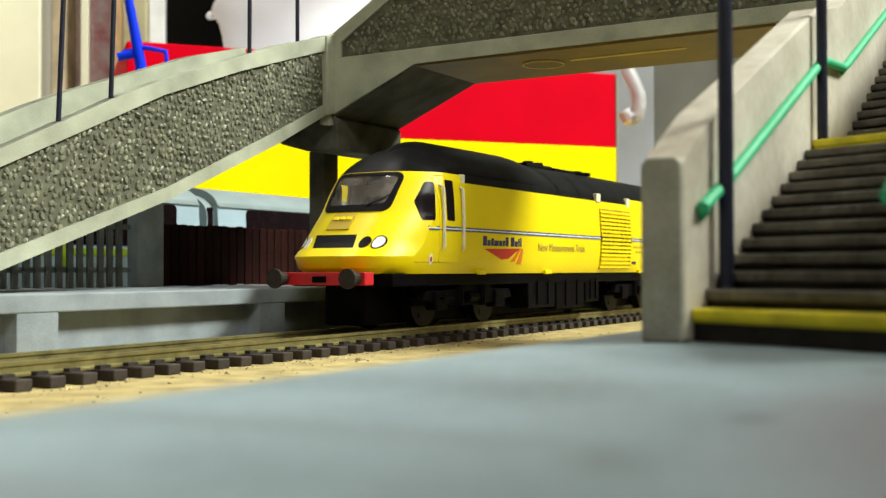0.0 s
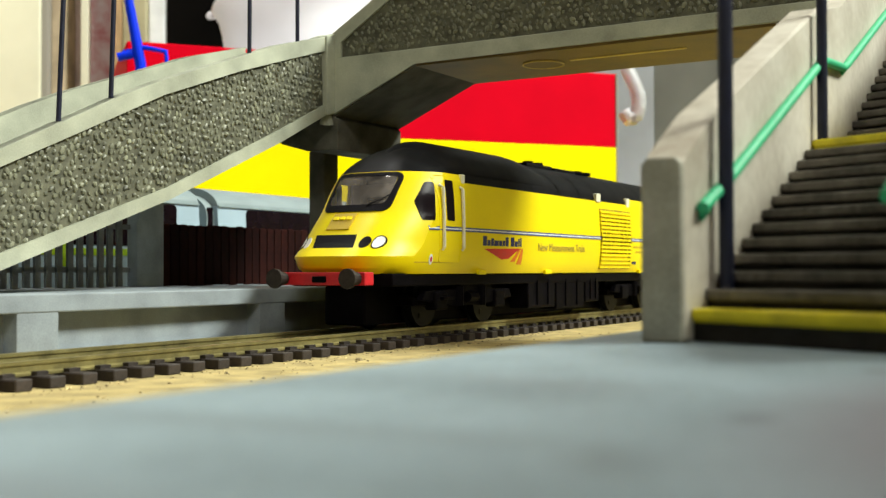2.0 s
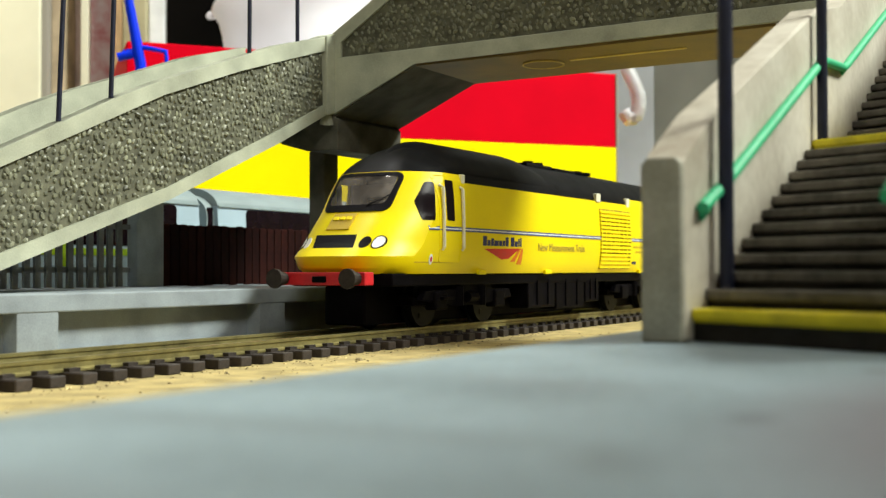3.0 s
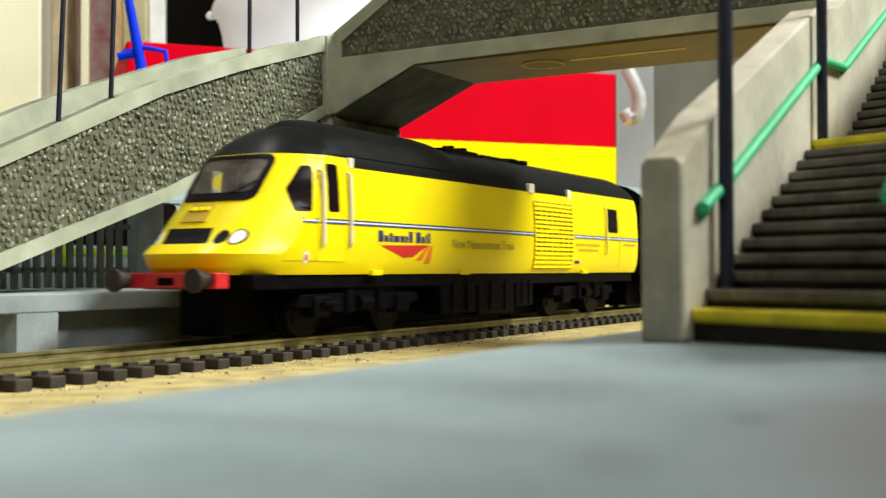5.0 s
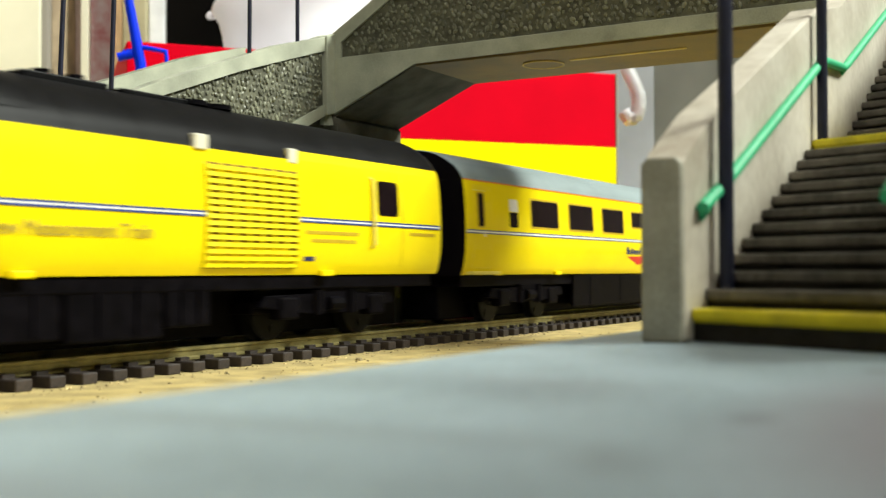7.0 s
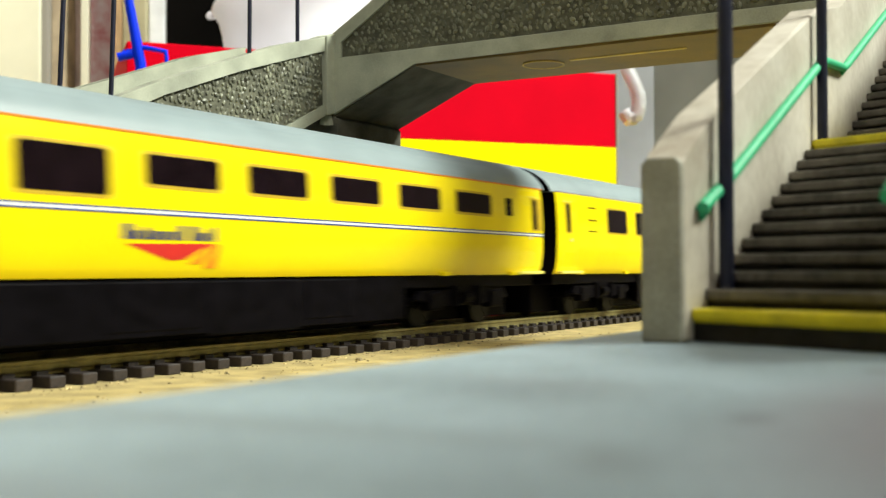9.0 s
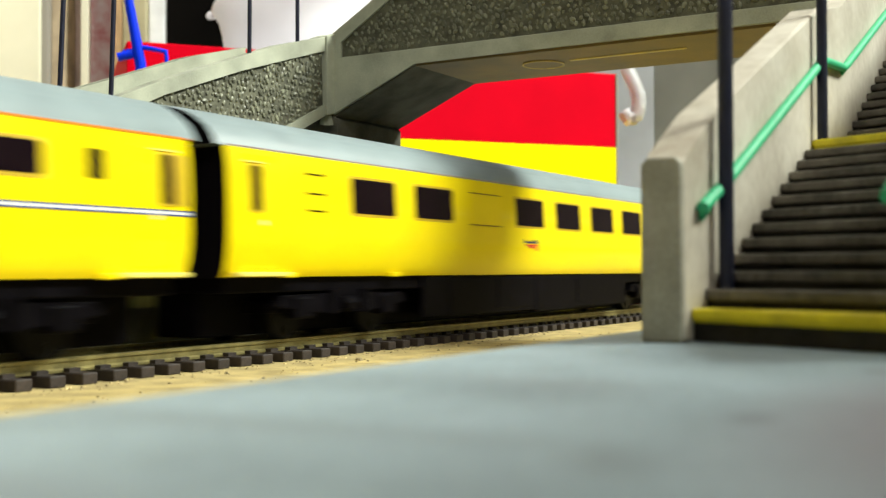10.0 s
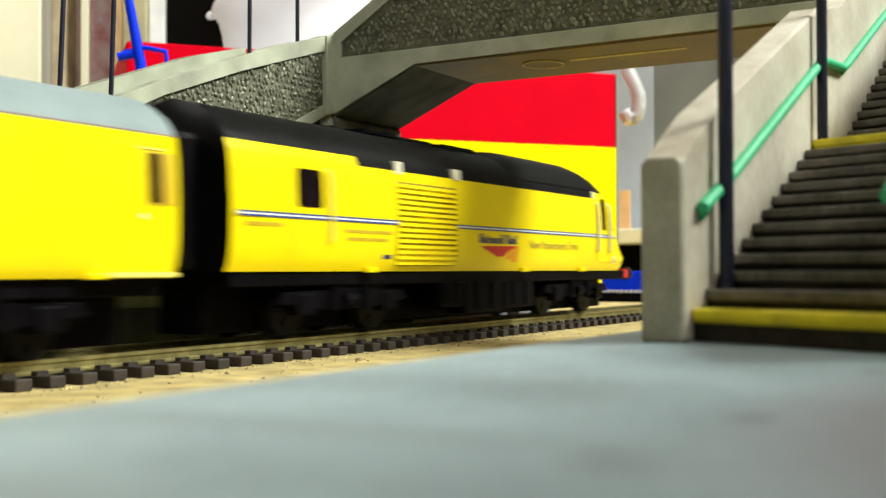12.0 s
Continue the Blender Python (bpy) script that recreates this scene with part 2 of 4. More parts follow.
def on_surface(surface, outline, high, low=-0.4, rings=5, bm=None):
    """A plate that follows surface(a, b, height), inside an outline of pairs (a, b)."""
    bm = bm or bmesh.new()
    wide = 17.0 if max(abs(p[0]) for p in outline) < 1.2 else 0.25
    dense = []
    for i, p in enumerate(outline):
        q = outline[(i + 1) % len(outline)]
        m = 1 + int(max(abs(q[0] - p[0]) * wide, abs(q[1] - p[1])) / 1.3)
        dense += [(p[0] + (q[0] - p[0]) * k / m, p[1] + (q[1] - p[1]) * k / m) for k in range(m)]
    outline = dense
    cx = sum(p[0] for p in outline) / len(outline)
    cz = sum(p[1] for p in outline) / len(outline)
    centre = bm.verts.new(surface(cx, cz, high))
    prev = None
    n = len(outline)
    for k in range(1, rings + 1):
        f = k / rings
        ring = [bm.verts.new(surface(cx + (a - cx) * f, cz + (b - cz) * f, high)) for a, b in outline]
        for i in range(n):
            if prev is None:
                bm.faces.new((centre, ring[i], ring[(i + 1) % n]))
            else:
                bm.faces.new((prev[i], ring[i], ring[(i + 1) % n], prev[(i + 1) % n]))
        prev = ring
    skirt = [bm.verts.new(surface(a, b, low)) for a, b in outline]
    for i in range(n):
        bm.faces.new((prev[i], skirt[i], skirt[(i + 1) % n], prev[(i + 1) % n]))
    return bm


def ring_on_surface(surface, outer, inner, high, low=-0.4, bm=None):
    """A flat frame on a surface between two outlines of as many points."""
    bm = bm or bmesh.new()
    n = len(outer)

    def dense(poly):
        return [(p[0] + (q[0] - p[0]) * k / 8, p[1] + (q[1] - p[1]) * k / 8) for p, q in zip(poly, poly[1:] + poly[:1]) for k in range(8)]

    loops = []
    for poly, h in ((outer, low), (outer, high), (inner, high), (inner, low)):
        loops.append([bm.verts.new(surface(a, b, h)) for a, b in dense(poly)])
    n = len(loops[0])
    for a, b in zip(loops, loops[1:]):
        for i in range(n):
            bm.faces.new((a[i], a[(i + 1) % n], b[(i + 1) % n], b[i]))
    return bm


# ---- setting: board, platforms, room ----
def setting():
    tagged(mesh_object("ground", box(-600, 1500, -700, 1100, -18, 0), M_BOARD), "bare ochre chipboard baseboard with crumbs and dust", "baseboard", kind="structure")
    plat = mesh_object("pavement_near", box(-400, 700, -420, 52.5, 0.05, 11.93, 0.5), M_CARD)
    tagged(plat, "flat grey-blue card platform with faint smudges and painted shade", "platform", kind="structure")
    # far platform: slab, coping and recessed panels between pilasters
    far = mesh_object("platform_far", box(-100, 430, 199.2, 275, 0.05, 14.9, 0.2), M_PLAT)
    tagged(far, "pale grey plastic platform with recessed wall panels", "platform", kind="structure")
    part("coping", box(-100, 430, 194.8, 201, 11.0, 15.1, 0.35), M_PLAT, far)
    part("plinth", box(-100, 430, 196.9, 200.2, 0.05, 2.2, 0.2), M_PLAT, far)
    x = 156.6 - 78.5 * 3
    while x < 418:
        part("pilaster", box(x, x + 11, 195.0, 200.2, 0.06, 11.2, 0.25), M_PLAT, far)
        x += 78.5
    # unseen board added on the near side to shade the platform and stairs
    tagged(mesh_object("unseen_shade_board", box(-400, 900, -122, -110, 0.05, 202, 1.0), M_WALL), "plain unseen board added to shade the near platform", "board", kind="structure")
    # room round the layout
    for name, b, m in (
        ("wall_north", (-2200, 2600, 1900, 1960, -800, 1700), M_WALL),
        ("wall_south", (-2200, 2600, -1960, -1900, -800, 1700), M_WALL),
        ("wall_east", (2600, 2660, -1960, 1960, -800, 1700), M_WALL),
        ("wall_west", (-2260, -2200, -1960, 1960, -800, 1700), M_WALL),
        ("floor", (-2260, 2660, -1960, 1960, -860, -800), M_WOOD),
        ("ceiling", (-2260, 2660, -1960, 1960, 1700, 1760), M_CEIL),
    ):
        tagged(mesh_object(name, box(*b), m), "plain painted " + name.split("_")[0] + " of the room", name.split("_")[0], kind="structure")


# ---- track ----
YC = 167.6


def track(y, x0, x1, label, first=None):
    t = thing("track", label, "railway track", at=(0, y, 0))
    for side in (-1, 1):
        c = side * 8.6
        prof = [(-1.1, 2.0), (1.1, 2.0), (1.1, 2.35), (0.35, 2.7), (0.35, 3.7), (0.65, 3.9), (0.65, 4.5), (-0.65, 4.5), (-0.65, 3.9), (-0.35, 3.7), (-0.35, 2.7), (-1.1, 2.35)]
        part("rail", prism([(c + a, b) for a, b in prof], "x", x0, x1), M_RAIL, t)
    bm = box(-1.7, 1.7, -15, 15, 0.03, 2.05)
    bmesh.ops.bevel(bm, geom=list(bm.edges), offset=0.18, segments=1, affect="EDGES")
    for side in (-1, 1):
        for s in (-1, 1):
            box(-1.25, 1.25, side * 8.6 + s * 1.75 - 0.75, side * 8.6 + s * 1.75 + 0.75, 1.9, 2.75, bm=bm)
    sleeper = part("sleeper", bm, M_SLEEPER, t)
    web = bmesh.new()
    for side in (-1, 1):
        box(x0, x1, side * 8.6 - 0.9, side * 8.6 + 0.9, 0.6, 1.5, bm=web)
    part("sleeper_web", web, M_SLEEPER, t)
    n = int((x1 - x0) / 6.95)
    start = x0 + 3 if first is None else first
    for i in range(n):
        x = start + i * 6.95
        if x > x1 - 2:
            break
        if i == 0:
            sleeper.location.x = x * MM
            continue
        o = sleeper.copy()
        scene.collection.objects.link(o)
        o.location.x = x * MM
        o.rotation_euler.z = random.uniform(-0.012, 0.012)
    return t


# ---- train ----
def lerp(table, v):
    return float(np.interp(v, [p[0] for p in table], [p[1] for p in table]))


HALF = [(19.0, 16.3), (20.5, 17.0), (22.5, 17.55), (25, 17.85), (28, 18.0), (33, 18.0), (40, 17.6), (44, 17.1), (46.2, 16.3), (48, 15.2), (50, 13.2), (52, 10.4), (53.5, 7.6), (54.6, 4.6), (55.2, 2.0), (55.4, 0.02)]
NOSE = [(19.0, 2.6), (20.2, 0.6), (23.4, -1.2), (24.2, -0.7), (25.2, 1.6), (27, 3.6), (30, 6.3), (35.0, 11.2), (36, 12.0), (40, 14.8), (46.2, 19.6), (47.2, 20.8), (49, 22.8), (51, 25.6), (53, 29.6), (54.4, 34.6), (55.4, 42)]
EDGE = [(19, 13.0), (24, 15.0), (30, 14.0), (46, 11.0), (55.4, 9.0)]
BOW = 3.5


def taper(s, z):
    """How far the cab's side has come out to full width at s."""
    k = (s - lerp(NOSE, z)) / lerp(EDGE, z)
    return 1.0 if k >= 1 else max(0.02, k) ** (1 / BOW)


def front(t, z, up):
    """The cab's front: t from -1 to 1 across, z high; up: height over the surface."""
    s = lerp(NOSE, z) + lerp(EDGE, z) * abs(t) ** BOW
    return Vector((s - up, t * lerp(HALF, z) + math.copysign(up * abs(t) ** 2, t), z + up * 0.5))


def side_of(sgn):
    def surface(s, z, up):
        return Vector((s, sgn * (lerp(HALF, z) * taper(s, z) + up), z))
    return surface


def power_body():
    """Yellow body and black roof, swept from the raked cab front to the flat rear."""
    zs = [19, 20.5, 22, 23.5, 24.6, 26, 28, 30, 33, 34.8, 36, 38, 40, 42, 44, 44.4, 45.2, 46.2, 47.2, 48, 49, 50, 51, 52, 53, 53.8, 54.5, 55.0, 55.4]
    ts = sorted([math.copysign(abs(i / 16) ** 0.8, i) for i in range(-16, 17) if abs(i) != 7] + [-0.53, 0.53])
    stations = [None, 24, 27, 29.6, 34.4, 38, 41, 44, 47, 50, 70, 100, 140, 163.5, 183.0, 200, 216, 226, 228.0]
    yellow, black = bmesh.new(), bmesh.new()

    def quad(bm, ps):
        try:
            bm.faces.new([bm.verts.new(p) for p in ps])
        except ValueError:
            pass

    for z0, z1 in zip(zs, zs[1:]):
        target = yellow if z1 <= 46.2 else black
        for t0, t1 in zip(ts, ts[1:]):
            if t0 >= -0.531 and t1 <= 0.531 and z0 >= 36 and z1 <= 45.2:
                continue
            quad(target, (front(t0, z0, 0), front(t1, z0, 0), front(t1, z1, 0), front(t0, z1, 0)))
        for sgn in (-1, 1):
            def at(st, z):
                e = front(sgn, z, 0)
                if st is None:
                    return e
                s = max(st, e.x)
                tuck = 1.0 if s < 225 else 1 - 0.02 * (s - 225) / 3
                return Vector((s, sgn * lerp(HALF, z) * tuck, z))
            for s0, s1 in zip(stations, stations[1:]):
                low = 46.2 if (s1 <= 41 or s0 >= (163.5 if sgn < 0 else 183.0)) else 44
                if sgn > 0 and s0 and s0 >= 29.6 and s1 <= 34.4 and z0 >= 33 and z1 <= 44.4:
                    continue
                bm = yellow if z1 <= low else black
                quad(bm, (at(s0, z0), at(s1, z0), at(s1, z1), at(s0, z1)))
    rear = [(sg * lerp(HALF, z) * 0.98, z) for sg, seq in ((-1, zs), (1, zs[::-1])) for z in seq]
    black.faces.new([black.verts.new((228.0, y, z)) for y, z in rear])
    for bm in (yellow, black):
        bmesh.ops.remove_doubles(bm, verts=bm.verts, dist=0.004)
        bmesh.ops.dissolve_degenerate(bm, dist=0.003, edges=bm.edges)
    return yellow, black


def bogie(parent, x, base):
    """Side frames, axle boxes and springs; the wheels are made apart."""
    b = part("bogie", box(x - base / 2 - 9, x + base / 2 + 9, -12.4, 12.4, 10.5, 13.2, 0.5), M_UNDER, parent, "black plastic bogie")
    for sgn in (-1, 1):
        y = sgn * 14.0
        part("side_frame", prism([(x - base / 2 - 9, 12), (x - base / 2 - 7, 14.5), (x - 7, 14.5), (x - 5, 16.4), (x + 5, 16.4), (x + 7, 14.5), (x + base / 2 + 7, 14.5), (x + base / 2 + 9, 12), (x + 8, 10.2), (x - 8, 10.2)], "y", y - 1.0, y + 1.0, 0.25), M_UNDER, b)
        for k in (-1, 1):
            part("axle_box", box(x + k * base / 2 - 3.2, x + k * base / 2 + 3.2, y - 1.8, y + 1.8, 9.2, 14.2, 0.6), M_UNDER, b)
            spring = tube([(x + k * 6.5, y + sgn * 0.9, 10), (x + k * 6.5, y + sgn * 0.9, 15.5)], 1.5, 8)
            part("spring", spring, M_UNDER, b)
        part("brake_cylinder", tube([(x - 2.5, y + sgn * 1.2, 12.4), (x + 2.5, y + sgn * 1.2, 12.4)], 1.6, 8), M_UNDER, b)
    return b


def wheelset(parent, x, radius, store):
    z = 4.5 + radius
    hold = bmesh.new()
    for sgn in (-1, 1):
        y = sgn * 7.4
        tube([(0, y, 0), (0, y + sgn * 0.5, 0)], radius + 0.9, 24, hold)
        tube([(0, y + sgn * 0.5, 0), (0, y + sgn * 2.6, 0)], [radius, radius * 0.985], 24, hold)
    tube([(0, -10.4, 0), (0, 10.4, 0)], 1.2, 8, hold)
    for sgn in (-1, 1):
        for a in range(3):
            t = a * 2.094
            box(math.cos(t) * 4 - 0.7, math.cos(t) * 4 + 0.7, sgn * 10.0 - 0.25, sgn * 10.0 + 0.25, math.sin(t) * 4 - 0.7, math.sin(t) * 4 + 0.7, bm=hold)
    w = part("wheelset", hold, M_STEEL, parent, "dull steel wheels on an axle")
    w.location = (x * MM, 0, z * MM)
    store.append((w, x, z, radius))
    return w


def lettering(text, parent, size, where, sgn, colour, label):
    cu = bpy.data.curves.new("lettering", "FONT")
    cu.body, cu.size, cu.extrude = text, size * MM, 0.00003
    cu.materials.append(colour)
    ob = new("lettering", cu)
    ob.parent = parent
    ob.matrix_local = pose(where[0] * MM, where[1] * MM, where[2] * MM, 90, 0, 0 if sgn < 0 else 180)
    ob["label"] = label
    return ob


def rail_logo(parent, sgn, s0, s1, zt, zb, surf):
    """Dark name bars over a red wedge with orange-red streaks, reading forwards on each side."""
    d = 1 if s1 > s0 else -1
    w = abs(s1 - s0)

    def p(a, b):
        return (s0 + d * w * a, zb + (zt - zb) * b)
    emblem = part("emblem", on_surface(surf, [p(0.03, 0.55), p(0.93, 0.6), p(0.55, 0.22), p(0.47, 0.17)], 0.10), M_RED, parent, "red wedge emblem under dark name bars")
    for k, (a, b) in enumerate(((0.60, 0.70), (0.75, 0.86), (0.90, 1.0))):
        base = (0.52 + 0.16 * k, 0.62 + 0.17 * k)
        part("streak", on_surface(surf, [p(0.83 + 0.055 * k, 0.585), p(0.87 + 0.055 * k, 0.585), p(base[1], 0.20 - 0.10 * k), p(base[0], 0.20 - 0.10 * k)], 0.12), M_ORANGE if k else M_RED, emblem)
    x = 0.0
    for k in range(11):
        if k == 7:
            x += 0.045
        hgt = (1.0, 0.86, 0.93, 0.86, 0.86, 0.86, 1.0, 1.0, 0.86, 0.95, 1.0)[k]
        wd = (0.085, 0.068, 0.055, 0.10, 0.07, 0.05, 0.068, 0.082, 0.068, 0.032, 0.032)[k]
        part("name_bar", on_surface(surf, [p(x, 0.66), p(x + wd, 0.66), p(x + wd, hgt), p(x, hgt)], 0.10, rings=2), M_NAVY, emblem)
        x += wd + 0.018
    return emblem


def power_car(label):
    car = thing("power_car", label, "locomotive", "train")
    wheels = []
    yellow, black = power_body()
    body = part("body", yellow, M_YELLOW, car, "glossy yellow body with raked cab", True)
    roof = part("roof", black, M_BLACK, car, "matt black roof")
    for sm in roof.data.polygons:
        sm.use_smooth = True
    # roof hump over the cab, fan covers, exhaust
    hump = bmesh.new()
    hz = [46.8, 47.6, 48.4, 49.2, 50, 50.8, 51.6, 52.4, 53, 53.6, 54.2, 54.7, 55.0, 55.25, 55.4]
    ring_at = []
    for x, lift in ((26.5, 0.0), (30, 0.5), (34, 1.05), (38, 1.3), (43, 1.35), (60, 1.35), (86, 1.4), (91, 1.15), (96, 0.5), (99.5, 0.0)):
        crown = float(np.interp(x, [20.8, 22.8, 25.6, 29.6, 34.6, 42], [47.2, 49, 51, 53, 54.4, 55.4]))
        low = (crown - 46.8) / 8.6
        prof = [(-lerp(HALF, z) * taper(x, z) - lift * 0.2, 46.8 + (z - 46.8) * low + lift * min(1.0, (z - 46.8) / 4)) for z in hz]
        prof += [(-y, z) for y, z in prof[::-1]]
        ring_at.append([hump.verts.new((x, y, z - 0.02)) for y, z in prof])
    for r0, r1 in zip(ring_at, ring_at[1:]):
        for k in range(len(r0) - 1):
            hump.faces.new((r0[k], r0[k + 1], r1[k + 1], r1[k]))
    part("roof_hump", hump, M_BLACK, roof, "", True)
    for x0, x1, w in ((104, 124, 5.5), (128, 146, 4.6)):
        part("roof_panel", box(x0, x1, -w, w, 54.0, 55.6, 0.3), M_BLACK, roof)
    for x in (110, 117.5):
        part("exhaust_port", tube([(x, -3, 55.5), (x, -3, 56.5)], 1.8, 12), M_UNDER, roof)
    for x in (150, 158):
        part("fan_grille", tube([(x, 0, 55.0), (x, 0, 56.0)], 5.0, 20), M_UNDER, roof)
    for x in (66, 84, 104, 121, 136):
        strip = bmesh.new()
        for k in range(9):
            z = 44.3 + k * 1.15
            y0, y1 = lerp(HALF, z), lerp(HALF, z + 1.15)
            for sg in (-1, 1):
                strip.faces.new([strip.verts.new(q) for q in ((x, sg * (y0 + 0.14), z), (x + 0.7, sg * (y0 + 0.14), z), (x + 0.7, sg * (y1 + 0.14), z + 1.15), (x, sg * (y1 + 0.14), z + 1.15))])
        bmesh.ops.solidify(strip, geom=strip.faces, thickness=0.1)
        part("roof_rib", strip, M_BLACK, roof)
    # windscreen
    def round_wide(x0, x1, z0, z1, r):
        poly = [(x0[0], z0), (x0[1], z0), (x1[1], z1), (x1[0], z1)]
        scaled = [(a * 17, b) for a, b in poly]
        return [(a / 17, b) for a, b in soften(scaled, r)]

    seal = part("windscreen_seal", ring_on_surface(front, round_wide((-0.57, 0.57), (-0.62, 0.62), 35.2, 45.9, 2.0), round_wide((-0.50, 0.50), (-0.56, 0.56), 37.0, 45.0, 1.6), 0.28), M_SEAL, car, "black rubber windscreen surround")
    part("windscreen", on_surface(front, round_wide((-0.52, 0.52), (-0.58, 0.58), 36.6, 45.3, 1.6), 0.12, 0.1, rings=7), M_SCREEN, car, "tinted glossy windscreen with reflections mottled into its colour")
    part("wiper", tube([front(-0.22, 36.6, 0.5), front(-0.42, 38.0, 0.5), front(-0.52, 39.4, 0.5)], 0.16, 6), M_SEAL, car)
    # cab behind the windscreen
    cabin = part("cab_interior", box(38.5, 39.5, -16.2, 16.2, 20, 44.6), M_CABIN, car, "dim brown cab interior")
    part("console", prism([(15, 34.2), (21, 35.4), (22, 33.6), (22, 26), (15, 26)], "y", -10, 10, 0.4), M_SEAL, cabin)
    for y in (-6.5, 6.5):
        part("driver_seat", prism([(26.5, 26), (26.5, 31), (31, 31), (32.5, 40.5), (34, 40.5), (33.4, 26)], "y", y - 3.2, y + 3.2, 0.6), M_SEAL, cabin)
    for x0, x1, z0, z1 in ((27.5, 29.4, 24, 43.6), (34.6, 38.5, 24, 44.4), (29.4, 34.6, 24, 32.8)):
        part("wall_lining", box(x0, x1, 16.0, 16.4, z0, z1), M_CABIN, cabin)
    # headlamp panel, lamps and the horn grille
    part("lamp_panel", on_surface(front, [(-0.37, 25.3), (0.32, 25.3), (0.40, 29.0), (-0.31, 29.0)], 0.12), M_SEAL, car, "black marker panel")
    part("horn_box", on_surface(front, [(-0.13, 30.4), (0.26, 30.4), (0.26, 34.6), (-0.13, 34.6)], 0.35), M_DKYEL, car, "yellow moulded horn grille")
    for k in range(3):
        part("rib", on_surface(front, [(-0.09 + 0.115 * k, 32.8), (-0.01 + 0.115 * k, 32.8), (-0.01 + 0.115 * k, 33.6), (-0.09 + 0.115 * k, 33.6)], 0.7), M_YELLOW, car)
    for sg in (-1, 1):
        part("headlamp", on_surface(front, [(sg * a, b) for a, b in disc(0.645 if sg < 0 else 0.66, 27.0, 0.066 if sg < 0 else 0.08, 1.55)], 0.22), M_LENS, car, "white lit headlamp lens")
        part("lamp_rim", ring_on_surface(front, [(sg * a, b) for a, b in disc(0.645 if sg < 0 else 0.66, 27.0, 0.071 if sg < 0 else 0.086, 1.68)], [(sg * a, b) for a, b in disc(0.645 if sg < 0 else 0.66, 27.0, 0.064 if sg < 0 else 0.078, 1.5)], 0.3), M_SEAL, car)
        part("tail_lamp", on_surface(front, [(sg * a, b) for a, b in disc(0.485 if sg < 0 else 0.52, 27.0, 0.07, 1.5)], 0.16), M_SEAL if sg < 0 else M_LENS, car)
    # skirt, buffer beam, buffers, coupling
    part("buffer_beam", prism([(-13.6, 16.2), (13.6, 16.2), (13.6, 19.5), (-13.6, 19.5)], "x", -2.6, 1.5, 0.3), M_BUFRED, car, "red buffer beam")
    for sg in (-1, 1):
        part("buffer", tube([(0, sg * 11.2, 17.9), (-5.6, sg * 11.2, 17.9), (-5.8, sg * 11.2, 17.9), (-6.8, sg * 11.2, 17.9)], [1.6, 1.6, 2.5, 2.5], 16), M_BUFFER, car, "dark brown round buffer")
    part("coupling", box(-3.4, 1.0, -2.0, 2.0, 16.9, 18.5, 0.3), M_UNDER, car)
    for sg in (-1, 1):
        s = side_of(sg)
        part("cab_window", on_surface(s, soften([(19.2, 38.0), (19.4, 33.0), (23.6, 33.0), (26.2, 43.4), (23.9, 43.4)], 0.6), 0.12), M_GLASS, car, "dark cab side window")
        dr = part("cab_door", ring_on_surface(s, rounded(26.0, 37.4, 22.0, 45.4, 0.9), rounded(29.8, 34.2, 33.2, 44.2, 0.6), 0.16), M_YELLOW, car, "yellow cab door")
        part("door_window", on_surface(s, rounded(29.6, 34.4, 33.0, 44.4, 0.6), 0.08, 0.04), M_GLASS if sg < 0 else M_PANE, dr)
        for x in (27.6, 38.2):
            zr = [25.4, 26.0, 42.0, 42.6]
            out = sg * 18.5
            pts = [s(x, zr[0], 0.0), (x, out, zr[1]), (x, out, 34), (x, out - sg * 0.3, zr[2]), s(x, zr[3], 0.0)]
            part("grab_rail", tube(pts, 0.48, 8), M_CREAM, car, "cream grab rail")
        part("lamp_socket", on_surface(s, disc(22.0, 22.8, 0.9, 1.4), 0.15), M_WHITE, car)
        part("socket_eye", on_surface(s, disc(22.0, 22.8, 0.45, 0.7), 0.25, rings=2), M_BUFRED, car)
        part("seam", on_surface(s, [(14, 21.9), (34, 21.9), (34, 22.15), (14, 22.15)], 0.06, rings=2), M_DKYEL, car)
        part("bracket", box(39.2, 41.0, sg * 16.4 - 0.9, sg * 16.4 + 0.9, 43.8, 46.3, 0.2), M_CREAM, car)
        # waist stripes: blue, white, blue
        for k, (z0, z1, m) in enumerate(((30.5, 30.9, M_BLUE), (30.9, 31.25, M_WHITE), (31.25, 31.65, M_BLUE))):
            for a, b in ((20.6, 137.0), (166.4, 226.5)):
                bm = bmesh.new()
                n = 12
                for i in range(n):
                    u, v = a + (b - a) * i / n, a + (b - a) * (i + 1) / n
                    h = 0.16
                    bm.faces.new([bm.verts.new(q) for q in (s(u, z0, h), s(v, z0, h), s(v, z1, h), s(u, z1, h))])
                part("waist_stripe", bm, m, car, "thin blue and white waist line" if k == 1 else "")
        # radiator grille: each louvre a slat over a brown plate painted as recess shade
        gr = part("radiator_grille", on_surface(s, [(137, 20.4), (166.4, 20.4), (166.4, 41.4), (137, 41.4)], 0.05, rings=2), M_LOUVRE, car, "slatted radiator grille")
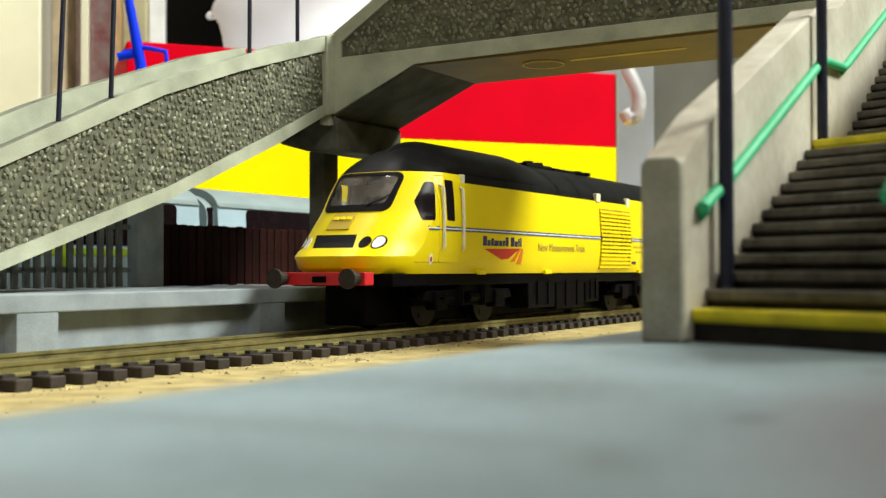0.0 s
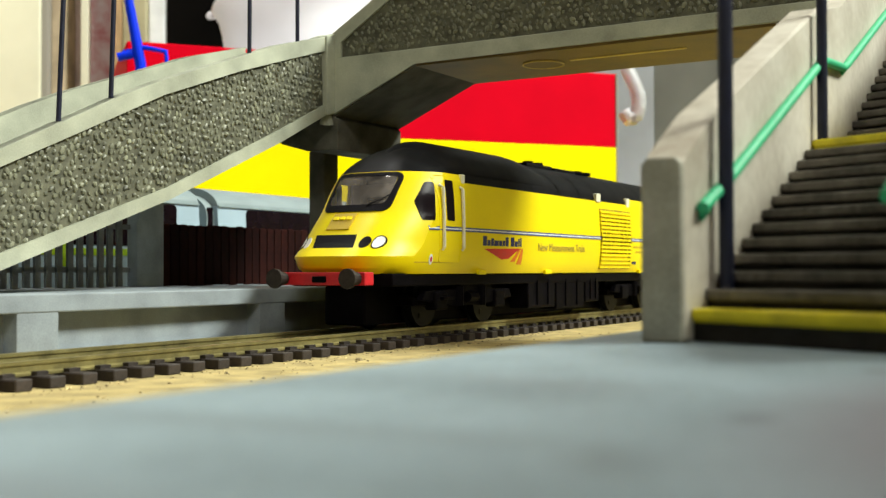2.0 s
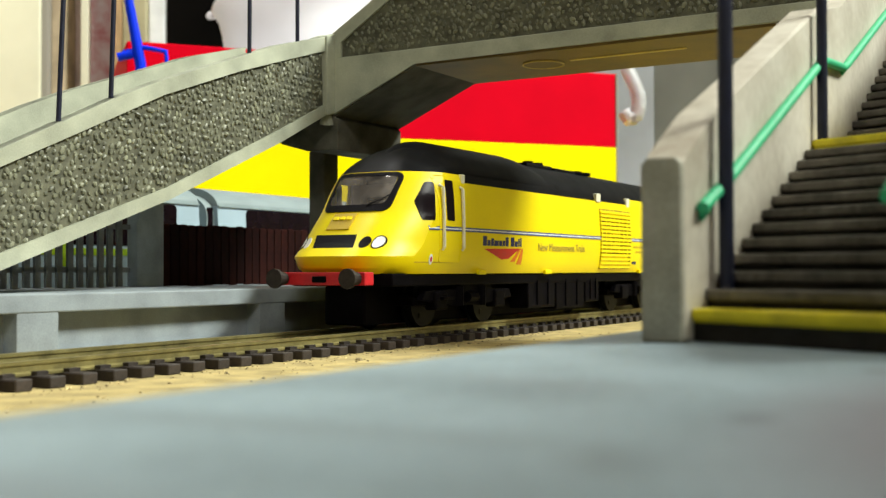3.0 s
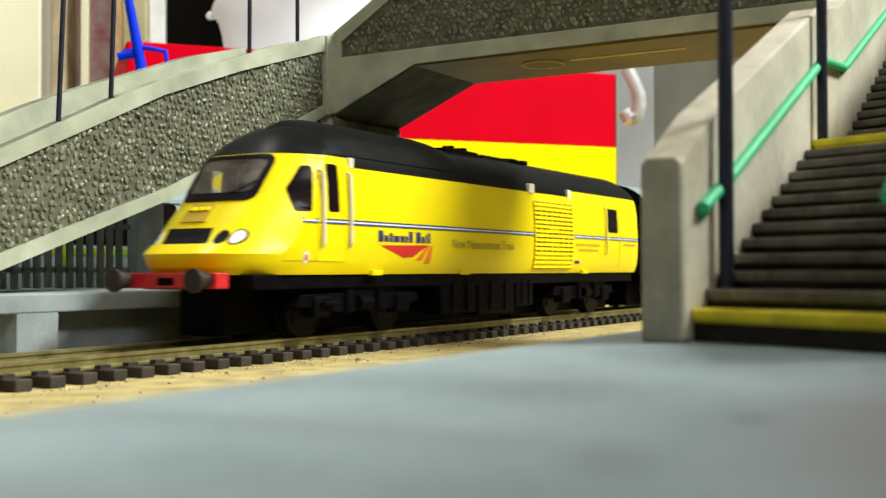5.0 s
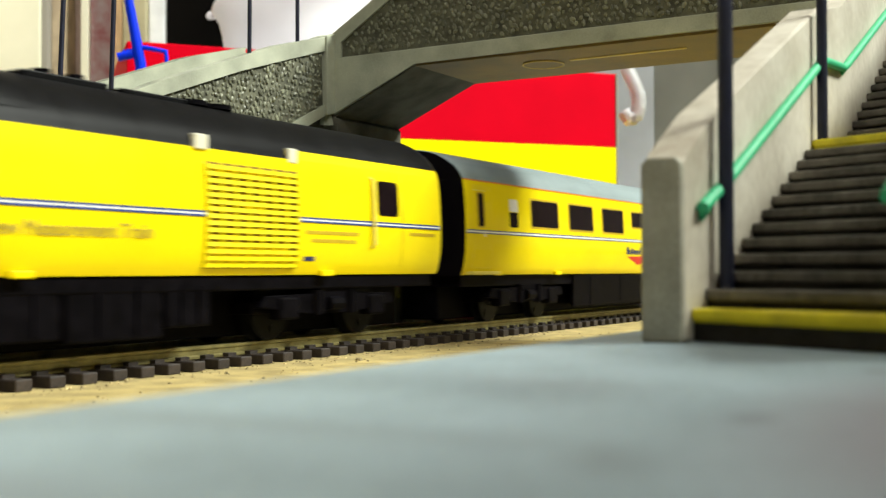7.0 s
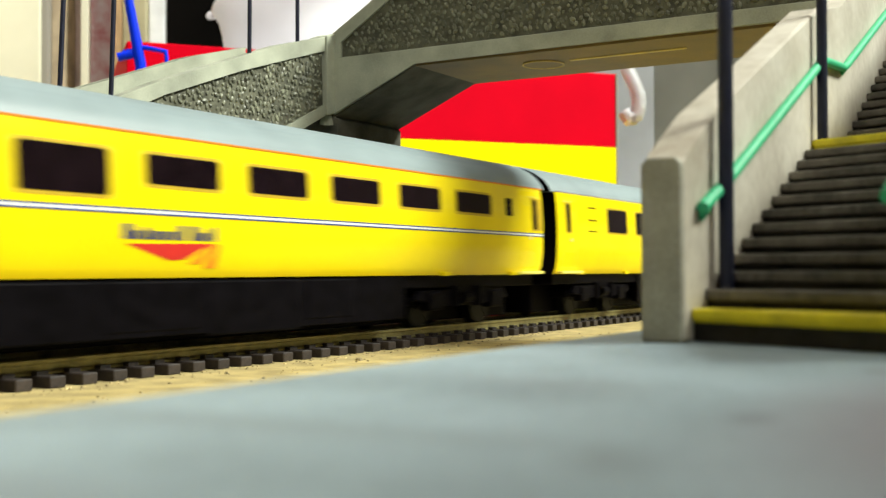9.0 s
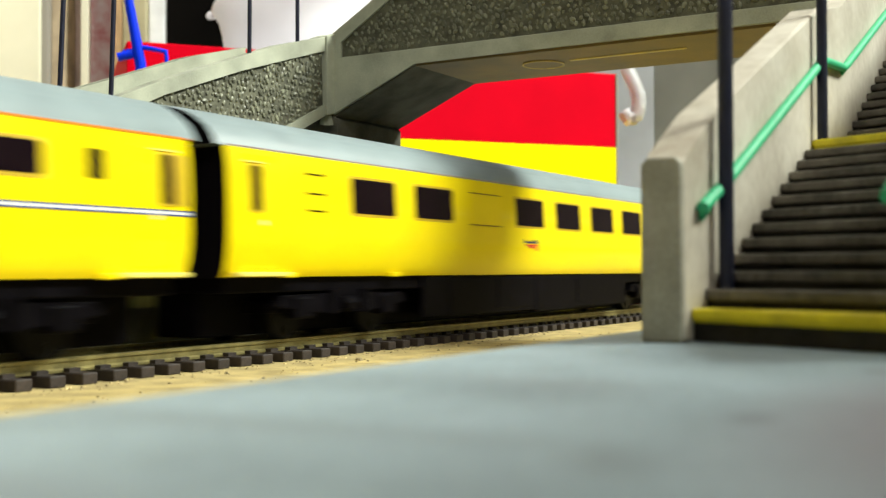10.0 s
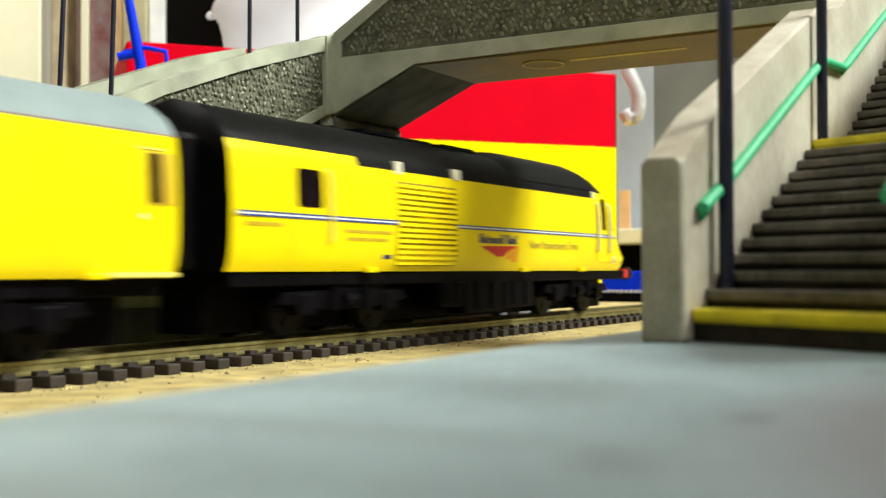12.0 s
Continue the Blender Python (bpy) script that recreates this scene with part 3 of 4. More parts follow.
        for k in range(15):
            z = 20.6 + k * 1.39
            sl = bmesh.new()
            a, b, c, d_ = s(137.2, z, 0.55), s(166.2, z, 0.55), s(166.2, z + 0.85, 0.1), s(137.2, z + 0.85, 0.1)
            e, f_ = s(137.2, z, 0.0), s(166.2, z, 0.0)
            va = [sl.verts.new(q) for q in (a, b, c, d_, e, f_)]
            for q in ((0, 1, 2, 3), (0, 4, 5, 1), (0, 3, 4), (1, 5, 2)):
                sl.faces.new([va[i] for i in q])
            part("slat", sl, M_YELLOW, gr)
        for k in range(8):
            x = 137.0 + k * 4.1
            bar = bmesh.new()
            n = 7
            for i in range(n):
                z0, z1 = 20.5 + 20.8 * i / n, 20.5 + 20.8 * (i + 1) / n
                bar.faces.new([bar.verts.new(q) for q in (s(x, z0, 0.5), s(x + 0.7, z0, 0.5), s(x + 0.7, z1, 0.5), s(x, z1, 0.5))])
            bmesh.ops.solidify(bar, geom=bar.faces, thickness=0.3)
            part("mullion", bar, M_YELLOW, gr)
        part("lifting_bracket", box(134.2, 138.0, sg * 17.0 - 0.7, sg * 17.0 + 0.7, 43.6, 46.6, 0.25), M_CREAM, car)
        part("lifting_bracket", box(163.6, 166.6, sg * 16.8 - 0.6, sg * 16.8 + 0.6, 43.2, 46.4, 0.25), M_CREAM, car)
        part("luggage_window", on_surface(s, rounded(197.6, 206.6, 33.2, 41.6, 0.9), 0.14), M_GLASS, car, "dark luggage door window")
        for x in (195.0,):
            part("grab_rail", tube([s(x, 25.5, 0.0), s(x, 26, 0.9), s(x, 41.4, 0.9), s(x, 42, 0)], 0.4, 8), M_FOOT, car)
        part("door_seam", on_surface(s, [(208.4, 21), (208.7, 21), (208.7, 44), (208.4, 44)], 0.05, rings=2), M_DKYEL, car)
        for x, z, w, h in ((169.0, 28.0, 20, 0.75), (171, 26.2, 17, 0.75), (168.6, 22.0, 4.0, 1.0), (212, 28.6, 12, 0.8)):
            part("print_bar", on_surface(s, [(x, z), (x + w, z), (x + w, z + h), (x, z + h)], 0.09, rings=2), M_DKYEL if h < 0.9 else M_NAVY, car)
        for x in (48, 92, 175):
            part("step_lamp", box(x, x + 4.5, sg * 17.4 - 0.5, sg * 17.4 + 0.5, 18.7, 20.0, 0.2), M_YELLOW, car)
        # underframe: tanks, boxes
        for x0, x1, z0 in ((84, 104, 8.0), (105, 128, 7.2), (129, 141, 9.0)):
            part("equipment_box", box(x0, x1, min(sg * 9, sg * 15.6), max(sg * 9, sg * 15.6), z0, 17.6, 0.5), M_UNDER, car)
            for k in range(2):
                xx = x0 + (x1 - x0) * (0.3 + 0.4 * k)
                part("box_rib", box(xx, xx + 0.8, sg * 15.7 - 0.35, sg * 15.7 + 0.35, z0 + 1, 17.0), M_UNDER, car)
        part("foot_step", box(30, 36, min(sg * 14.5, sg * 17), max(sg * 14.5, sg * 17), 12.0, 12.8, 0.2), M_UNDER, car)
    s = side_of(-1)
    rail_logo(car, -1, 50.2, 76.2, 29.6, 21.6, s)
    lettering("New Measurement Train", car, 3.6, (86.0, -18.12, 25.9), -1, M_PRINT, "small dark lettering on the yellow side")
    s = side_of(1)
    rail_logo(car, 1, 124.0, 99.0, 29.6, 21.6, s)
    lettering("New Measurement Train", car, 3.6, (92.0, 18.12, 25.9), 1, M_PRINT, "small dark lettering on the yellow side")
    part("chassis", box(6.5, 226, -15.8, 15.8, 15.8, 19.1, 0.4), M_UNDER, car, "black underframe")
    # Black block added to fill the see-through gap with darkness.
    part("shade_block", box(8, 224, -6.3, 6.3, 5.8, 16.0, 0.5), M_UNDER, car)
    part("gangway", box(228.0, 233.5, -9.5, 9.5, 19.5, 47.5, 1.5), M_SEAL, car, "black corridor connector")
    for x in (48.0, 183.4):
        bogie(car, x, 34.1)
        for k in (-1, 1):
            wheelset(car, x + k * 17.05, 6.7, wheels)
    return car, wheels


COACH_HALF = [(18.6, 16.2), (19.5, 16.75), (20.5, 17.15), (22.5, 17.6), (25, 17.88), (28, 18.0), (34, 18.0), (41, 17.6), (45.2, 17.0), (47.2, 16.0), (49.2, 14.2), (51.0, 11.8), (52.6, 8.6), (53.6, 5.2), (54.0, 2.4), (54.1, 0.02)]


def coach(label, length, windows, vents, stripe, logo, small, over):
    """A yellow coach with a grey roof. windows: pairs of start and end along the side."""
    car = thing("coach", label, "railway coach", "train")
    wheels = []

    def surf(sgn):
        def surface(s, z, up):
            return Vector((s, sgn * (lerp(COACH_HALF, z) + up), z))
        return surface

    zs = [18.6, 19.5, 20.5, 22.5, 25, 28, 30, 34, 38, 41, 43.5, 45.2]
    zr = [45.2, 46.2, 47.2, 48.2, 49.2, 50.1, 51.0, 51.9, 52.6, 53.2, 53.6, 53.9, 54.1]
    for zz, nm, m, lb in ((zs, "body", M_YELLOW, "yellow body side"), (zr, "roof", M_GREYROOF, "smooth grey roof")):
        bm = bmesh.new()
        out = [(-lerp(COACH_HALF, z), z) for z in zz] + [(lerp(COACH_HALF, z), z) for z in zz[::-1]]
        a0, a1 = (-over[0], length + over[1]) if nm == "roof" else (0.0, length)
        ends = (a0, a0 + 0.6, a1 - 0.6, a1)
        rings = [[bm.verts.new((x, y * (0.985 if k in (0, 3) else 1), z - (0.25 if k in (0, 3) and z > 50 else 0))) for y, z in out] for k, x in enumerate(ends)]
        n = len(out)
        for a, b in zip(rings, rings[1:]):
            for i in range(n):
                bm.faces.new((a[i], a[(i + 1) % n], b[(i + 1) % n], b[i]))
        part(nm, bm, m, car, lb, True)
    for sgn in (-1, 1):
        s = surf(sgn)
        part("cant_rail_line", box(0.3, length - 0.3, sgn * 16.95 - 0.2, sgn * 16.95 + 0.2, 45.0, 45.4) if stripe else box(0.3, length - 0.3, sgn * 16.85 - 0.2, sgn * 16.85 + 0.2, 45.35, 45.6), M_CANT if stripe else M_SPINE_A, car)
        for k, (a, b) in enumerate(windows):
            tall = (33.3, 41.4) if logo[3] == "tall" or k < 3 else (35.9, 41.4)
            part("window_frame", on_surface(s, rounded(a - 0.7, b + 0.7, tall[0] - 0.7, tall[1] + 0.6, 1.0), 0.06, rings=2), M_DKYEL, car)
            part("window", on_surface(s, rounded(a, b, *tall, 0.8), 0.12, rings=2), M_GLASS, car, "dark glazed window")
        for a, b in vents:
            pv = part("vent_panel", on_surface(s, rounded(a, b, 32.6, 41.4, 0.4), 0.10, rings=2), M_YELLOW, car, "plated-over window panel")
            for z in (32.4, 41.3):
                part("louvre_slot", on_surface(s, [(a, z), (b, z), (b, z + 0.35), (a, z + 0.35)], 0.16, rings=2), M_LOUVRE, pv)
        for a, b, z0, z1, dark in small:
            part("small_window", on_surface(s, rounded(a, b, z0, z1, 0.5), 0.10, rings=2), M_GLASS if dark else M_WHITE, car)
        for x0 in (4.0, length - 16.0):
            dr = part("coach_door", on_surface(s, rounded(x0, x0 + 12, 20.4, 44.0, 0.8), 0.06, rings=2), M_YELLOW, car, "yellow passenger door")
            x = x0 + (2.9 if x0 < 10 else 8.0)
            part("door_window", on_surface(s, rounded(x, x + 3.2, 32.4, 41.6, 0.5), 0.16, rings=2), M_GLASS, dr)
            part("window_rim", ring_on_surface(s, rounded(x - 0.4, x + 3.6, 32.0, 42.0, 0.6), rounded(x, x + 3.2, 32.4, 41.6, 0.5), 0.22), M_DKYEL, dr)
            part("rain_strip", on_surface(s, [(x - 2, 42.3), (x + 4.5, 42.3), (x + 4.5, 42.6), (x - 2, 42.6)], 0.25, rings=2), M_FOOT, dr)
            if x0 > 10:
                # Flat plate in darker yellow, painting the door recess's shadow.
                part("recess_shade", on_surface(s, rounded(x + 3.7, x + 6.6, 32.2, 41.8, 0.3), 0.14, rings=2), M_DKYEL, dr)
            part("door_handle", box(x0 + 6.2, x0 + 7.0, sgn * 18.1 - 0.3, sgn * 18.1 + 0.3, 29.4, 30.4), M_CREAM, dr)
            part("door_step", box(x0 - 1.5, x0 + 15, min(sgn * 16.5, sgn * 18.6), max(sgn * 16.5, sgn * 18.6), 18.7, 19.6, 0.2), M_FOOT, car, "pale yellow door footboard")
        if stripe:
            for z0, z1, m in ((30.2, 30.5, M_BLUE), (30.5, 31.0, M_WHITE), (31.0, 31.3, M_BLUE)):
                part("waist_stripe", box(0.4, length - 0.4, sgn * 18.04 - 0.06, sgn * 18.04 + 0.06, z0, z1), m, car)
        a, b = (logo[0], logo[1]) if sgn < 0 else (length - logo[0], length - logo[1])
        rail_logo(car, sgn, a, b, *logo[2], s)
        for x in (18, 60, length - 62, length - 22):
            part("step_lamp", box(x, x + 4.5, sgn * 17.2 - 0.5, sgn * 17.2 + 0.5, 18.4, 19.5, 0.2), M_YELLOW, car)
        x0 = 92
        for w, z0 in ((26, 7.5), (24, 8.5), (30, 7.0), (18, 9.0)):
            part("equipment_box", box(x0, x0 + w, min(sgn * 8, sgn * 16), max(sgn * 8, sgn * 16), z0, 18.0, 0.4), M_UNDER, car)
            x0 += w + 2
        part("skirt", box(78, length - 78, sgn * 15.4 - 0.4, sgn * 15.4 + 0.4, 7.6, 18.4, 0.2), M_UNDER, car)
    full = zs[:-1] + zr
    shape = [(-lerp(COACH_HALF, z) * 0.98, z - 0.3) for z in full] + [(lerp(COACH_HALF, z) * 0.98, z - 0.3) for z in full[::-1]]
    for x0, x1 in ((0.05, 1.5), (length - 1.5, length - 0.05)):
        part("end_wall", prism(shape, "x", x0, x1), M_SEAL, car, "black end wall")
    part("chassis", box(2, length - 2, -15, 15, 15.2, 18.7, 0.4), M_UNDER, car, "black underframe")
    # Same added black filler, standing for the shade under the coach.
    part("shade_block", box(4, length - 4, -6.3, 6.3, 5.8, 15.4, 0.5), M_UNDER, car)
    for x0, x1 in ((-4.5, 0.1), (length - 0.1, length + 4.5)):
        part("gangway", box(x0, x1, -8.5, 8.5, 19, 47, 1.0), M_SEAL, car, "black corridor connector")
    for x in (45, length - 45):
        bogie(car, x, 34.1)
        for k in (-1, 1):
            wheelset(car, x + k * 17.05, 6.0, wheels)
    return car, wheels


def train():
    cars = []
    lead, w = power_car("yellow diesel power car with black roof and raked cab")
    cars.append((lead, w, 0.0, 1, 0.0))
    win = [(41.3 + 28.7 * i, 61.0 + 28.7 * i) for i in range(8)]
    c1, w = coach("yellow coach with eight windows and a waist stripe", 297.0, win, [], True, (121.6, 147.5, (28.4, 20.4), ""), [(26.5, 32.0, 32.6, 37.0, True), (26.5, 32.0, 37.2, 41.0, False), (271.5, 275.5, 36.0, 41.2, True)], (0, 2.6))
    cars.append((c1, w, 241.2, 1, 0.0))
    win2 = [(43, 61.5), (71, 90), (128, 147.4), (157, 176), (186, 205.5), (215, 234)]
    c2, w = coach("yellow test coach with plated-over window panels", 301.0, win2, [(100, 118)], False, (133.6, 143.6, (29.2, 25.8), "tall"), [(243.5, 249.0, 33.0, 33.4, True), (243.5, 249.0, 41.0, 41.4, True), (26, 32, 33.0, 33.3, True), (26, 32, 36.8, 37.1, True), (26, 32, 41.1, 41.4, True)], (2.6, 0))
    cars.append((c2, w, 549.0, 1, 0.0))
    tail, w = power_car("yellow diesel power car trailing with its cab backwards")
    cars.append((tail, w, 865.0 + 228.0, -1, 0.7))
    return cars


# ---- footbridge ----
def pebbles(width, length, pitch=2.0):
    """Places for small stones in staggered, uneven rows."""
    out = []
    b = 0.0
    row = 0
    while b < length:
        a = (row % 2) * pitch / 2
        while a < width:
            out.append((a + random.uniform(-0.55, 0.55), b + random.uniform(-0.5, 0.5)))
            a += pitch
        b += pitch * 0.86
        row += 1
    return out


def inside(poly, p):
    hit, n = False, len(poly)
    for i in range(n):
        (x0, y0), (x1, y1) = poly[i], poly[i - 1]
        if (y0 > p[1]) != (y1 > p[1]) and p[0] < (x1 - x0) * (p[1] - y0) / (y1 - y0) + x0:
            hit = not hit
    return hit


def stone(bm, centre, axes, r):
    """A low rounded stone: a centre point, a ring, and a foot ring sunk into the bed."""
    u, v, n = axes
    turn, long_ = random.gauss(1.3, 0.6), random.uniform(1.1, 1.9)
    top = bm.verts.new(centre + n * r * random.uniform(0.6, 0.95))
    ring, foot = [], []
    for i in range(6):
        t = i * math.pi / 3
        a, b = math.cos(t) * r * long_, math.sin(t) * r
        a, b = a * math.cos(turn) - b * math.sin(turn), a * math.sin(turn) + b * math.cos(turn)
        ring.append(bm.verts.new(centre + (u * a + v * b) * 0.66 + n * r * 0.5))
        foot.append(bm.verts.new(centre + u * a + v * b - n * 0.2))
    for i in range(6):
        j = (i + 1) % 6
        bm.faces.new((top, ring[i], ring[j]))
        bm.faces.new((ring[i], foot[i], foot[j], ring[j]))


def pebble_panel(parent, poly, plane, c, facing):
    """Bed and stones on an upright panel: plane "y" has outline pairs (x, z), plane "x" pairs (y, z)."""
    if plane == "y":
        bed = prism(poly, "y", c, c + 1.2)
        axes = (Vector((1, 0, 0)), Vector((0, 0, 1)), Vector((0, facing, 0)))
    else:
        bed = prism(poly, "x", c, c + 1.2)
        axes = (Vector((0, 1, 0)), Vector((0, 0, 1)), Vector((facing, 0, 0)))
    panel = part("pebble_panel", bed, M_BED, parent, "dark panel of exposed pebbles")
    bm = bmesh.new()
    a0, a1 = min(p[0] for p in poly), max(p[0] for p in poly)
    b0, b1 = min(p[1] for p in poly), max(p[1] for p in poly)
    for a, b in pebbles(a1 - a0, b1 - b0):
        p = (a0 + a, b0 + b)
        if inside(poly, p) and inside(poly, (p[0] + 0.5, p[1] + 0.5)) and inside(poly, (p[0] - 0.5, p[1] - 0.5)):
            place = Vector((p[0], c, p[1])) if plane == "y" else Vector((c, p[0], p[1]))
            stone(bm, place, axes, random.uniform(0.5, 0.9))
    st = part("pebble_facing", bm, M_PEBBLE, panel, "", True)
    st["kind"] = "stuff"


XB, XB2 = 287.5, 326.2
YF, YI = 208.4, 249.0


def footbridge():
    fb = thing("footbridge", "grey concrete footbridge with pebbled panels, navy posts and green handrails", "footbridge")
    # far flight: outer wall with coping, string and pebbled panel
    top = [(118, 24.0), (162.6, 46.7), (200, 64.2), (213, 69.6), (262, 87.4), (287.4, 94.6)]
    low = [(287.4, 69.7), (282.5, 68.3), (261.5, 58.2), (214.8, 38.4), (149, 15.0), (118, 15.0)]
    ptop = [(140, 32.2), (162.6, 42.8), (196, 57.8), (209.5, 64.6), (226, 70.2), (243.5, 76.6), (282.4, 88.7)]
    plow = [(283.0, 72.0), (261.5, 62.0), (214.8, 41.8), (162.9, 23.8), (140, 16.8)]
    part("stair_wall", prism(top + low, "y", YF + 1.4, YF + 4.6), M_CONC, fb, "painted concrete stair wall")
    # raised border round the panel, in strips
    def strip(name, a, b, y0, y1):
        part(name, prism(a + b[::-1], "y", y0, y1, 0.25), M_CONC, fb)
    strip("coping", [p for p in top], [(118, 19.5), (162.6, 42.8), (196, 57.8), (213, 65.6), (243.5, 76.6), (287.4, 90.2)], YF, YF + 5.4)
    strip("string", [(149, 19.4), (162.9, 23.8), (214.8, 41.8), (261.5, 62.0), (283, 72.0)], [(149, 15.0), (162.9, 20.0), (214.8, 38.4), (261.5, 58.2), (283, 68.3)], YF, YF + 1.6)
    part("newel", box(112, 124, YF - 0.6, YF + 6, 15.0, 31, 0.5), M_CONC, fb)
    pebble_panel(fb, ptop + plow, "y", YF + 0.9, -1)
    # inner wall
    part("stair_wall", prism(top + low, "y", YI - 4.6, YI), M_CONC, fb)
    part("coping", prism(top + [(287.4, 91.2), (262, 84), (213, 66.2), (200, 60.8), (162.6, 43.2), (118, 20.5)], "y", YI - 4.5, YI + 0.6), M_CONC, fb)
    # flight soffit and steps between the walls
    part("flight_slab", prism([(149, 15.0), (287, 71.0), (287, 75.0), (140, 16.0)], "y", YF + 4.6, YI - 4.6), M_CONC, fb)
    for i in range(27):
        part("step", box(140 + i * 5.3, 148 + i * 5.3, YF + 4.6, YI - 4.6, 14.9 + i * 2.1, 17.1 + i * 2.1, 0.15), M_STEP, fb)
    # corner posts
    part("corner_post", prism([(XB - 4.4, 68.6), (XB + 0.1, 69.8), (XB + 0.1, 95.2), (XB - 4.4, 93.6)], "y", YF - 0.7, YF + 6.2, 0.3), M_CONC, fb)
    # span: near and far beams, deck
    near_out = [(209.0, 69.2), (178.2, 83.0), (46, 83.0), (46, 107.5), (187.6, 107.5), (209.0, 95.2)]
    part("span_wall", prism(near_out, "x", XB + 1.4, XB + 4.6), M_CONC, fb, "span wall")
    part("lower_beam", prism([(209.0, 69.2), (178.2, 83.0), (46, 83.0), (46, 87.4), (209, 87.4)], "x", XB, XB + 2.0, 0.3), M_CONC, fb)
    part("upper_border", prism([(209.0, 87.4), (205.6, 87.4), (205.6, 92.2), (187.4, 103.5), (46, 103.5), (46, 107.5), (187.6, 107.5), (209.0, 95.2)], "x", XB, XB + 5.4), M_CONC, fb)
    pebble_panel(fb, [(205.6, 87.4), (46, 87.4), (46, 103.5), (187.4, 103.5), (205.6, 92.2)], "x", XB + 0.9, -1)
    part("span_wall", prism(near_out, "x", XB2 - 4.6, XB2), M_CONC, fb)
    part("deck", box(XB + 4.6, XB2 - 4.6, 46, 209, 83.6, 86.0), M_CONC, fb)
    part("soffit", prism([(178.3, 83.5), (46, 83.5), (46, 82.2), (178.3, 82.2)], "x", XB + 1.0, XB2), M_SOFFIT, fb, "bare ochre soffit")
    # Haunch, pier cap and pier carry their shade in the colour.
    part("haunch", prism([(208.6, 70.2), (178.35, 83.5), (178.35, 82.2), (209.6, 68.4)], "x", XB + 1.0, XB2), M_SHADE_CONC, fb, "dark sloping underside with shade painted in")
    part("mould_mark", tube([(305.5, 143.5, 82.25), (305.5, 143.5, 81.9)], 6.2, 28), M_SOFFIT, fb, "round mould mark")
    # Ring and bar get their glint from the paint.
    part("mould_ring", tube([(305.5 + 6.2 * math.cos(a * 0.2618), 143.5 + 6.2 * math.sin(a * 0.2618), 81.95) for a in range(25)], 0.24, 6), M_MARK_GLINT, fb)
    part("mould_bar", box(303, 304.6, 98.5, 134, 81.95, 82.25, 0.1), M_MARK_GLINT, fb)
    # far landing and pier
    part("landing", box(XB, XB2, 209, YI, 69.6, 86.0, 0.4), M_CONC, fb)
    part("pier_cap", prism([(207.0, 58.2), (219, 58.4), (229.5, 61.2), (244, 69.6), (209.5, 69.6), (207.0, 68.0)], "x", XB + 0.4, XB2 - 1.0, 0.4), M_SHADE_CONC, fb)
    part("pier", box(300, 308, 221.2, 227.7, 15.0, 60.0, 0.6), M_SHADE_CONC, fb, "square concrete pier with shade painted in")
    part("bracket_knob", tube([(XB - 0.8, 210.4, 71.5), (XB - 0.8, 210.4, 68.6), (XB - 0.4, 210.8, 66.4)], [0.8, 1.7, 2.3], 10), M_CONC, fb)
    for x, z, lean in ((181.1, 58.2, 0.0465), (197.3, 66.0, 0.036), (249.8, 85.2, 0.006), (272.3, 92.2, 0.0)):
        part("post", tube([(x - 3 * lean, YF + 2.6, z - 3), (x + 62 * lean, YF + 2.6, z + 62)], 0.62, 10), M_POST, fb, "thin navy post")
    # near flight
    ya, yb, yc, yd = 38.6, 43.3, 11.3, 16.0
    line = [(117.6, 31.8), (120, 33.0), (130, 38.5), (187, 62.4), (206, 66.0), (290, 101.0), (326, 113)]
    foot = [(326, 80), (290, 78), (200, 36), (150, 11.95), (117.6, 11.95)]
    for a, b, back in ((ya, yb, 0), (yc, yd, 9)):
        part("stair_wall", prism([(x - back, z) for x, z in line + foot], "y", a, b, 0.5), M_CONC_IN, fb, "pale grubby concrete stair wall")
    # This end faces away from the lamp; its shade is in the colour.
    part("newel", prism([(38.65, 11.95), (43.25, 11.95), (43.25, 31.4), (42.6, 32.2), (39.3, 32.2), (38.65, 31.4)], "x", 116.9, 120.0, 0.3), M_GRUBBY_SHADE, fb, "grubby grey newel face with shade painted in")
    part("newel", prism([(11.35, 11.95), (15.95, 11.95), (15.95, 31.4), (15.4, 32.2), (11.9, 32.2), (11.35, 31.4)], "x", 107.9, 111.0, 0.3), M_CONC, fb)
    def askew(bm):
        for v in bm.verts:
            v.co.x += (v.co.y - ya) * 0.42
        return bm

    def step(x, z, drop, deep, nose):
        # The riser's dark colour includes the shade its nosing would throw.
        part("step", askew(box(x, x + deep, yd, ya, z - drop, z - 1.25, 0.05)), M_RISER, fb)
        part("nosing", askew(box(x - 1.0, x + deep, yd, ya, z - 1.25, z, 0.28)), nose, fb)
    for i in range(13):
        x, z = 121.0 + 5.1 * i, 15.6 + 2.06 * i
        step(x, z, 3.6 if i == 0 else 2.1, 7.0 if i < 12 else 24.5, M_NOSING if i in (0, 12) else M_STEP)
    part("yellow_riser", askew(box(120.35, 121.05, yd + 0.3, ya - 0.2, 14.1, 15.2, 0.15)), M_NOSING, fb)
    part("yellow_riser", askew(box(181.4, 182.3, yd + 0.3, ya - 0.2, 38.6, 39.9, 0.15)), M_NOSING, fb)
    for i in range(17):
        x, z = 206.5 + 5.0 * i, 42.4 + 2.4 * i
        step(x, z, 2.4, 7.0, M_NOSING if i == 0 else M_STEP)
